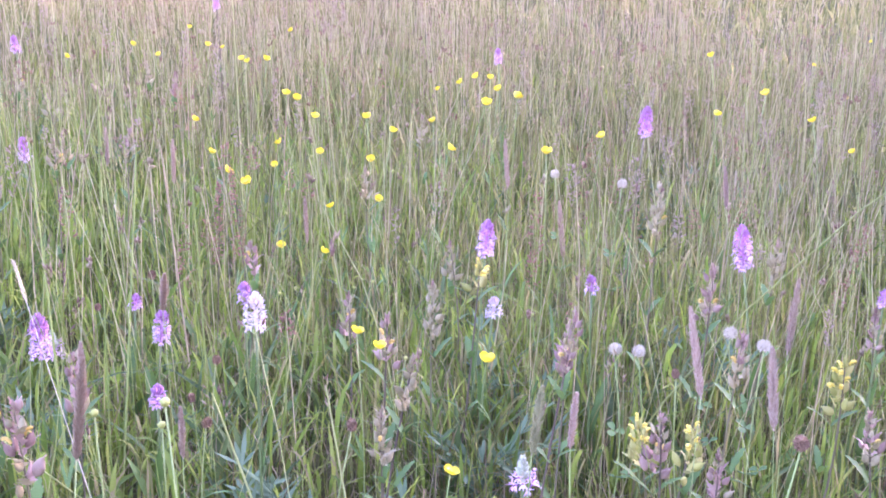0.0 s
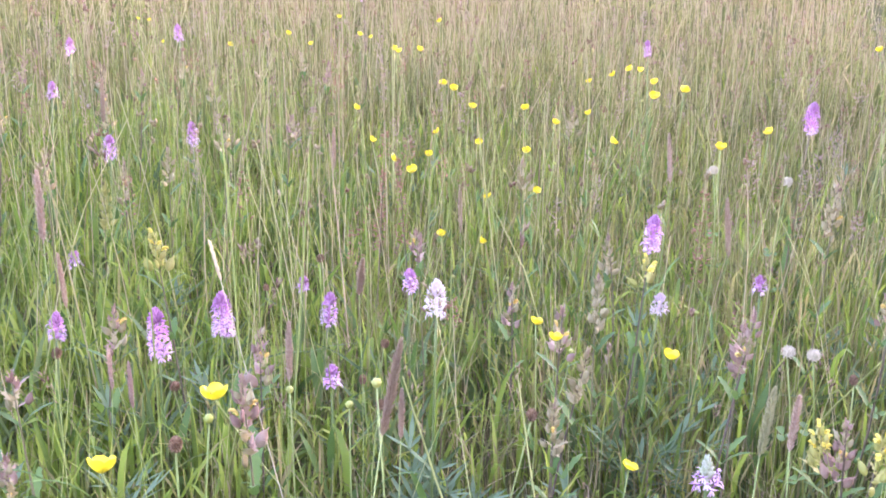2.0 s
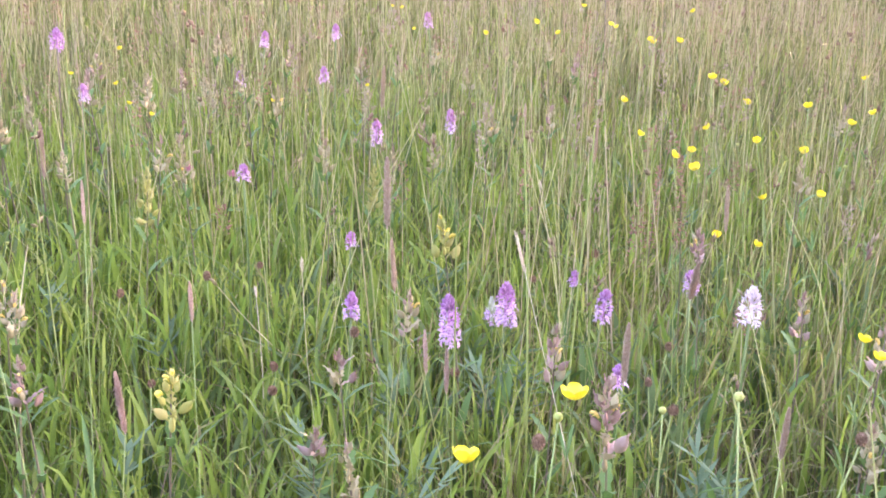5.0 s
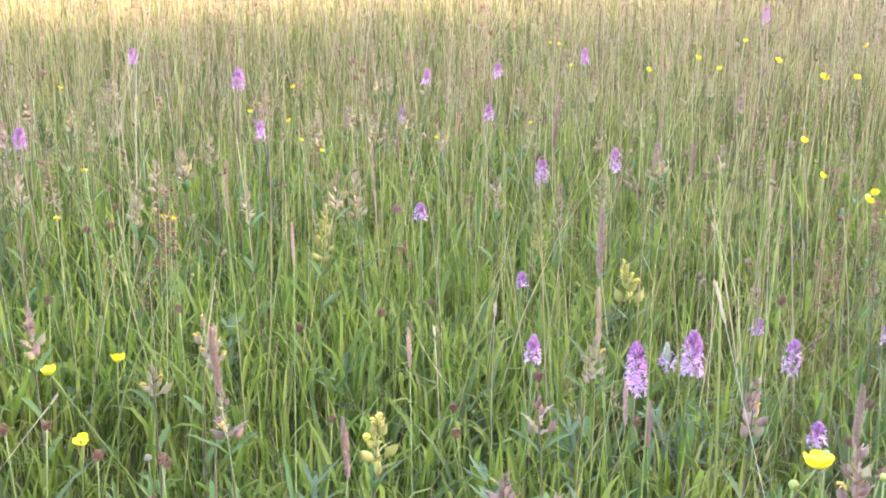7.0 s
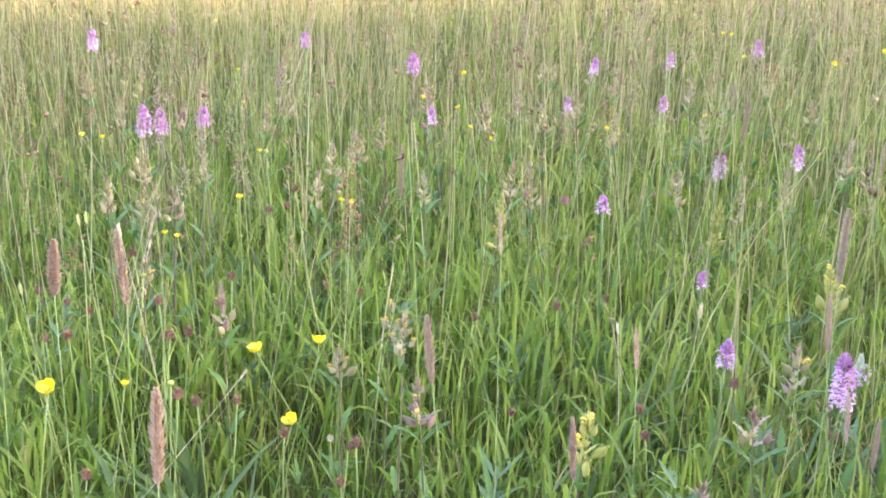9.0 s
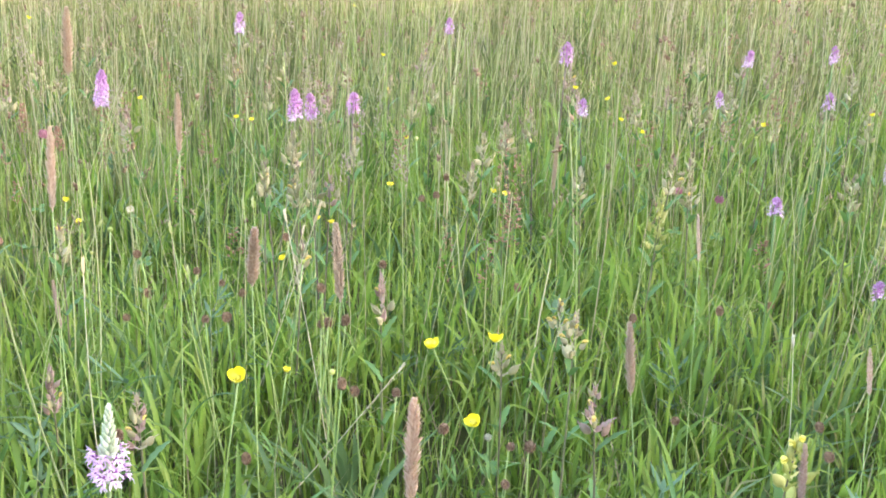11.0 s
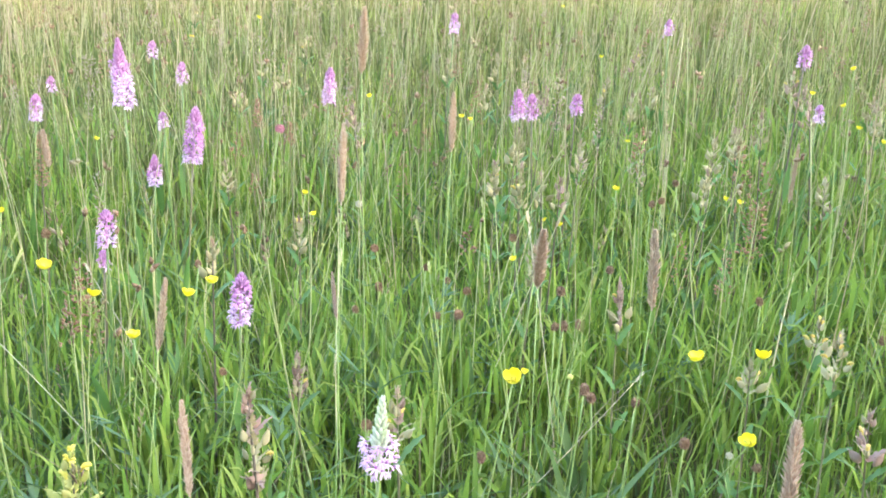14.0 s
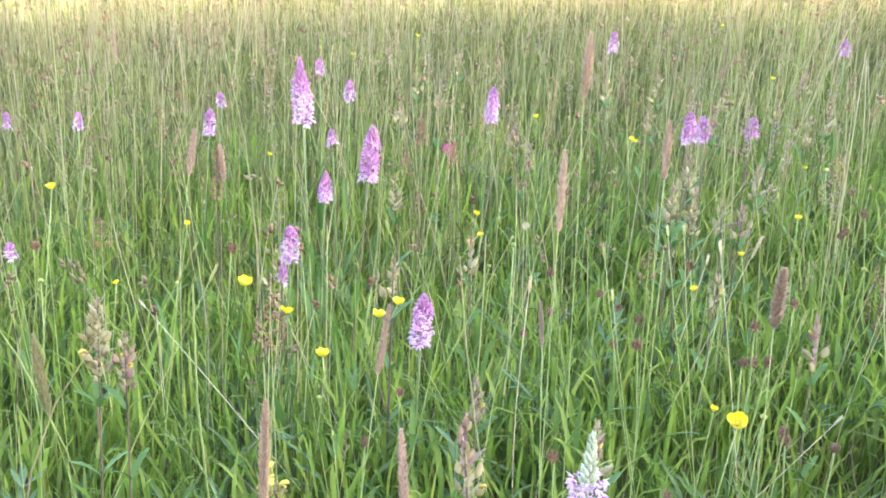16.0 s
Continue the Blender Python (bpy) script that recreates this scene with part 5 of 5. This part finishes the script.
plantain(-0.035, 2.027, 0.373, 0.98)
plantain(-0.537, 1.818, 0.353, 1.06)
plantain(-0.833, 2.096, 0.380, 0.93)
plantain(-1.380, 1.068, 0.343, 1.05)
plantain(-1.685, 1.353, 0.361, 1.07)
plantain(-1.752, 1.211, 0.330, 1.02)
plantain(-1.607, 0.979, 0.328, 0.88)
plantain(-1.195, 1.431, 0.308, 0.88)
plantain(-1.136, 1.374, 0.307, 0.88)
plantain(-1.429, 1.342, 0.396, 1.11)
plantain(-1.573, 1.248, 0.375, 0.90)
plantain(-1.195, 1.911, 0.386, 0.88)
plantain(-0.982, 1.691, 0.347, 1.00)
plantain(-0.886, 1.718, 0.402, 1.08)
plantain(-2.151, 0.560, 0.390, 1.14)
plantain(-1.660, 1.679, 0.476, 0.97)
plantain(-1.655, 1.410, 0.443, 1.02)
plantain(-1.083, 1.351, 0.377, 1.02)
clover(-1.240, 1.440, 0.299, "white", 0.45)
clover(-1.452, 2.130, 0.463, "pink", 0.80)
clover(-1.485, 2.063, 0.479, "pink", 0.70)
clover(-1.888, 1.272, 0.452, "white", 0.60)
clover(-2.053, 1.197, 0.546, "pink", 0.85)
clover(-0.109, 2.045, 0.392, "white", 0.85)
clover(-0.080, 2.046, 0.391, "white", 0.85)
clover(0.065, 2.055, 0.406, "white", 0.85)
clover(0.028, 2.060, 0.418, "white", 0.85)
clover(-0.116, 2.486, 0.523, "white", 0.85)
clover(-0.233, 2.577, 0.520, "white", 0.85)
seeding_grass(-1.054, 2.509, 0.549, "tan", 0.067)
seeding_grass(-0.872, 2.413, 0.541, "tan", 0.075)
seeding_grass(-0.640, 2.432, 0.447, "tan", 0.077)
seeding_grass(-0.484, 1.645, 0.552, "tan", 0.034, None, 1.20)
seeding_grass(-0.190, 2.253, 0.493, "tan", 0.085)
seeding_grass(-1.115, 2.114, 0.640, "tan", 0.068)
seeding_grass(-1.515, 1.793, 0.540, "pink", 0.083)
seeding_grass(-1.185, 0.842, 0.454, "pink", 0.069)
seeding_grass(0.035, 2.324, 0.551, "violet", 0.060)
seeding_grass(0.037, 1.761, 0.465, "tan", 0.074)
seeding_grass(-2.956, 0.722, 0.644, "pink", 0.072)
seeding_grass(-0.285, 2.348, 0.569, "tan", 0.072)
seeding_grass(0.071, 1.932, 0.482, "tan", 0.080)
seeding_grass(-1.114, 1.084, 0.592, "pink", 0.043, None, 1.70)
seeding_grass(-0.984, 1.079, 0.622, "tan", 0.050, None, 1.15)
seeding_grass(-0.933, 1.306, 0.525, "pink", 0.055, None, 1.00)
seeding_grass(-0.782, 1.297, 0.499, "violet", 0.047, None, 0.85)
seeding_grass(-0.806, 1.005, 0.590, "pink", 0.046, None, 1.00)
seeding_grass(-0.709, 1.520, 0.620, "tan", 0.058, None, 1.00)
seeding_grass(-0.727, 1.560, 0.545, "pink", 0.050, None, 0.80)
seeding_grass(-0.508, 1.558, 0.509, "tan", 0.050, None, 1.00)
seeding_grass(-0.715, 1.597, 0.452, "violet", 0.042, None, 0.80)
seeding_grass(-0.688, 1.590, 0.442, "violet", 0.046, None, 0.80)
seeding_grass(-0.286, 1.219, 0.644, "tan", 0.042, (0.16, -0.05), 0.60)
seeding_grass(-0.368, 1.449, 0.523, "tan", 0.036, None, 0.80)
seeding_grass(-1.251, 0.984, 0.642, "tan", 0.062, None, 1.00)
seeding_grass(-1.270, 1.008, 0.737, "tan", 0.050, None, 1.10)
seeding_grass(-1.293, 1.105, 0.666, "tan", 0.050, None, 1.10)
seeding_grass(-1.229, 0.833, 0.544, "tan", 0.054, None, 0.95)
seeding_grass(-0.992, 0.708, 0.589, "tan", 0.050, None, 0.80)
seeding_grass(-1.758, 0.757, 0.596, "pink", 0.055, None, 1.50)
seeding_grass(-2.147, 0.851, 0.513, "pink", 0.058, None, 1.50)
seeding_grass(-1.277, 0.991, 0.524, "violet", 0.040, None, 0.70)
seeding_grass(-0.785, 1.369, 0.552, "pink", 0.030, (-0.198, 0.179), 0.80)
seeding_grass(-0.028, 1.752, 0.496, "pink", 0.080, None, 1.00)
seeding_grass(-0.127, 1.503, 0.531, "pink", 0.037, None, 0.90)
seeding_grass(-0.146, 1.448, 0.553, "green", 0.042, None, 0.90)
sorrel(-0.646, 2.149, 0.512)
sorrel(-0.692, 2.208, 0.485)
yellow_rattle(-2.131, 1.634, 0.579, "dry", 0.036, 0)
yellow_rattle(-1.844, 1.524, 0.537, "dry", 0.030, 0)
yellow_rattle(-1.654, 1.449, 0.508, "dry", 0.036, 0)
yellow_rattle(-2.049, 1.719, 0.581, "pink", 0.036, 0)
yellow_rattle(-2.054, 1.861, 0.599, "dry", 0.030, 1)
yellow_rattle(-1.667, 1.830, 0.556, "dry", 0.030, 0)
yellow_rattle(-1.702, 1.914, 0.569, "dry", 0.042, 0)
yellow_rattle(-1.739, 2.065, 0.592, "pink", 0.042, 0)
yellow_rattle(-1.535, 1.647, 0.520, "dry", 0.042, 0)
yellow_rattle(-1.430, 2.241, 0.581, "dry", 0.042, 1)
yellow_rattle(-1.064, 2.389, 0.562, "dry", 0.036, 0)
yellow_rattle(-0.983, 2.471, 0.564, "pink", 0.030, 0)
yellow_rattle(-1.829, 2.539, 0.658, "dry", 0.036, 0)
yellow_rattle(-1.502, 2.602, 0.633, "dry", 0.042, 0)
yellow_rattle(-1.411, 2.773, 0.644, "dry", 0.036, 1)
yellow_rattle(-1.664, 2.232, 0.604, "pink", 0.036, 0)
yellow_rattle(-1.635, 2.114, 0.587, "dry", 0.042, 0)
yellow_rattle(-1.747, 1.581, 0.534, "dry", 0.036, 0)
yellow_rattle(-1.923, 1.820, 0.581, "dry", 0.042, 0)
yellow_rattle(-2.230, 2.074, 0.643, "pink", 0.042, 1)
yellow_rattle(-2.335, 1.781, 0.618, "dry", 0.042, 0)
yellow_rattle(-1.710, 1.405, 0.508, "dry", 0.030, 0)
yellow_rattle(-1.822, 1.516, 0.533, "dry", 0.042, 0)
yellow_rattle(-1.624, 1.462, 0.507, "pink", 0.030, 0)
yellow_rattle(-2.380, 1.682, 0.610, "dry", 0.030, 1)
yellow_rattle(-2.186, 1.846, 0.611, "dry", 0.030, 0)
yellow_rattle(-1.640, 1.757, 0.544, "dry", 0.042, 0)
yellow_rattle(-1.800, 2.120, 0.604, "pink", 0.030, 0)
yellow_rattle(-1.686, 2.165, 0.598, "dry", 0.030, 0)
yellow_rattle(-1.370, 1.895, 0.533, "dry", 0.042, 1)
yellow_rattle(-3.387, 1.389, 0.677, "dry", 0.030, 0)
yellow_rattle(-2.389, 1.228, 0.556, "pink", 0.030, 0)
yellow_rattle(-2.644, 1.348, 0.597, "dry", 0.042, 0)
yellow_rattle(-2.510, 1.357, 0.584, "dry", 0.036, 0)
yellow_rattle(-2.774, 1.506, 0.629, "dry", 0.036, 1)
yellow_rattle(-2.141, 1.363, 0.547, "pink", 0.036, 0)
yellow_rattle(-1.437, 1.768, 0.525, "dry", 0.030, 0)
yellow_rattle(-1.665, 1.821, 0.554, "dry", 0.042, 0)
yellow_rattle(-1.952, 1.890, 0.592, "dry", 0.030, 0)
yellow_rattle(-1.742, 2.572, 0.653, "pink", 0.030, 1)
yellow_rattle(-1.648, 0.980, 0.451, "dry", 0.042, 0)
yellow_rattle(-1.176, 2.048, 0.532, "dry", 0.036, 0)
yellow_rattle(-1.245, 2.623, 0.609, "dry", 0.030, 0)
yellow_rattle(-1.409, 2.617, 0.625, "pink", 0.036, 0)
yellow_rattle(-1.048, 2.342, 0.555, "dry", 0.036, 1)
yellow_rattle(-1.588, 2.320, 0.607, "dry", 0.042, 0)
yellow_rattle(-1.829, 2.510, 0.655, "dry", 0.036, 0)
yellow_rattle(-1.654, 2.550, 0.642, "pink", 0.042, 0)
yellow_rattle(-1.573, 2.200, 0.591, "dry", 0.042, 0)
yellow_rattle(-1.422, 3.183, 0.695, "dry", 0.036, 1)
yellow_rattle(-1.227, 2.990, 0.652, "dry", 0.030, 0)
yellow_rattle(-1.122, 2.924, 0.633, "pink", 0.042, 0)
yellow_rattle(-0.532, 2.837, 0.562, "dry", 0.042, 0)
yellow_rattle(-0.533, 2.423, 0.512, "dry", 0.042, 0)
straw(-1.430, 1.322, 0.521, (-1.568, 1.282), 0.028, 0.003, "straw")
straw(-1.210, 1.202, 0.484, (-1.385, 1.320), 0.020, 0.007, "culm")
straw(-1.457, 1.066, 0.492, (-1.525, 1.100), 0.017, -0.006, "straw")
straw(-1.629, 0.762, 0.473, (-1.577, 0.575), 0.020, 0.012, "culm")
straw(-1.452, 1.298, 0.520, (-1.401, 1.338), 0.014, -0.007, "straw")
straw(-1.277, 1.260, 0.497, (-1.425, 1.317), 0.023, -0.003, "culm")
straw(-0.928, 1.543, 0.496, (-1.141, 1.947), 0.022, -0.008, "straw")
straw(-0.876, 1.614, 0.500, (-0.967, 1.762), 0.017, -0.005, "straw")
straw(0.067, 2.547, 0.517, (0.050, 2.702), 0.028, 0.011, "straw")
straw(-1.496, 1.177, 0.510, (-1.443, 1.231), 0.016, 0.010, "culm")
straw(-0.680, 1.733, 0.506, (-0.515, 1.654), 0.042)
straw(-1.783, 0.703, 0.397, (-1.590, 0.918), 0.012, -0.005, "straw")
straw(-1.837, 0.864, 0.397, (-1.704, 0.971), 0.012, -0.005, "straw")
straw(-1.740, 1.173, 0.463, (-1.726, 1.010), 0.012, 0.004, "culm")
straw(-2.061, 1.105, 0.412, (-1.958, 1.170), 0.012, 0.004, "culm")
straw(-1.537, 1.286, 0.519, (-1.419, 1.297), 0.012, 0.004, "culm")
straw(-1.511, 1.202, 0.453, (-1.408, 1.217), 0.012, 0.004, "culm")
straw(-1.333, 1.377, 0.357, (-1.377, 1.157), 0.012, -0.005, "straw")
straw(-1.653, 1.433, 0.443, (-1.648, 1.352), 0.012, -0.005, "straw")
straw(-1.061, 1.750, 0.402, (-1.022, 1.707), 0.012, -0.005, "straw")
straw(-0.927, 2.320, 0.466, (-0.856, 2.305), 0.012, -0.005, "straw")
straw(-1.490, 1.275, 0.531, (-1.375, 1.267), 0.012, 0.004, "culm")
straw(-2.010, 0.784, 0.405, (-1.996, 0.642), 0.012, 0.004, "culm")
seeding_grass(-0.976, 1.431, 0.594, "tan", 0.040, (-0.25, 0.25), 0.60)
yellow_rattle(-1.560, 0.646, 0.442, "dry", 0.070, 2)
yellow_rattle(-1.531, 0.669, 0.426, "pink", 0.045, 2)
seeding_grass(-1.458, 0.600, 0.456, "green", 0.085, (0.122, -0.121), 1.3)
sorrel(-2.155, 0.841, 0.495, 0.085)
sorrel(-2.211, 1.209, 0.551, 0.050)
sorrel(-2.128, 1.240, 0.526, 0.040)
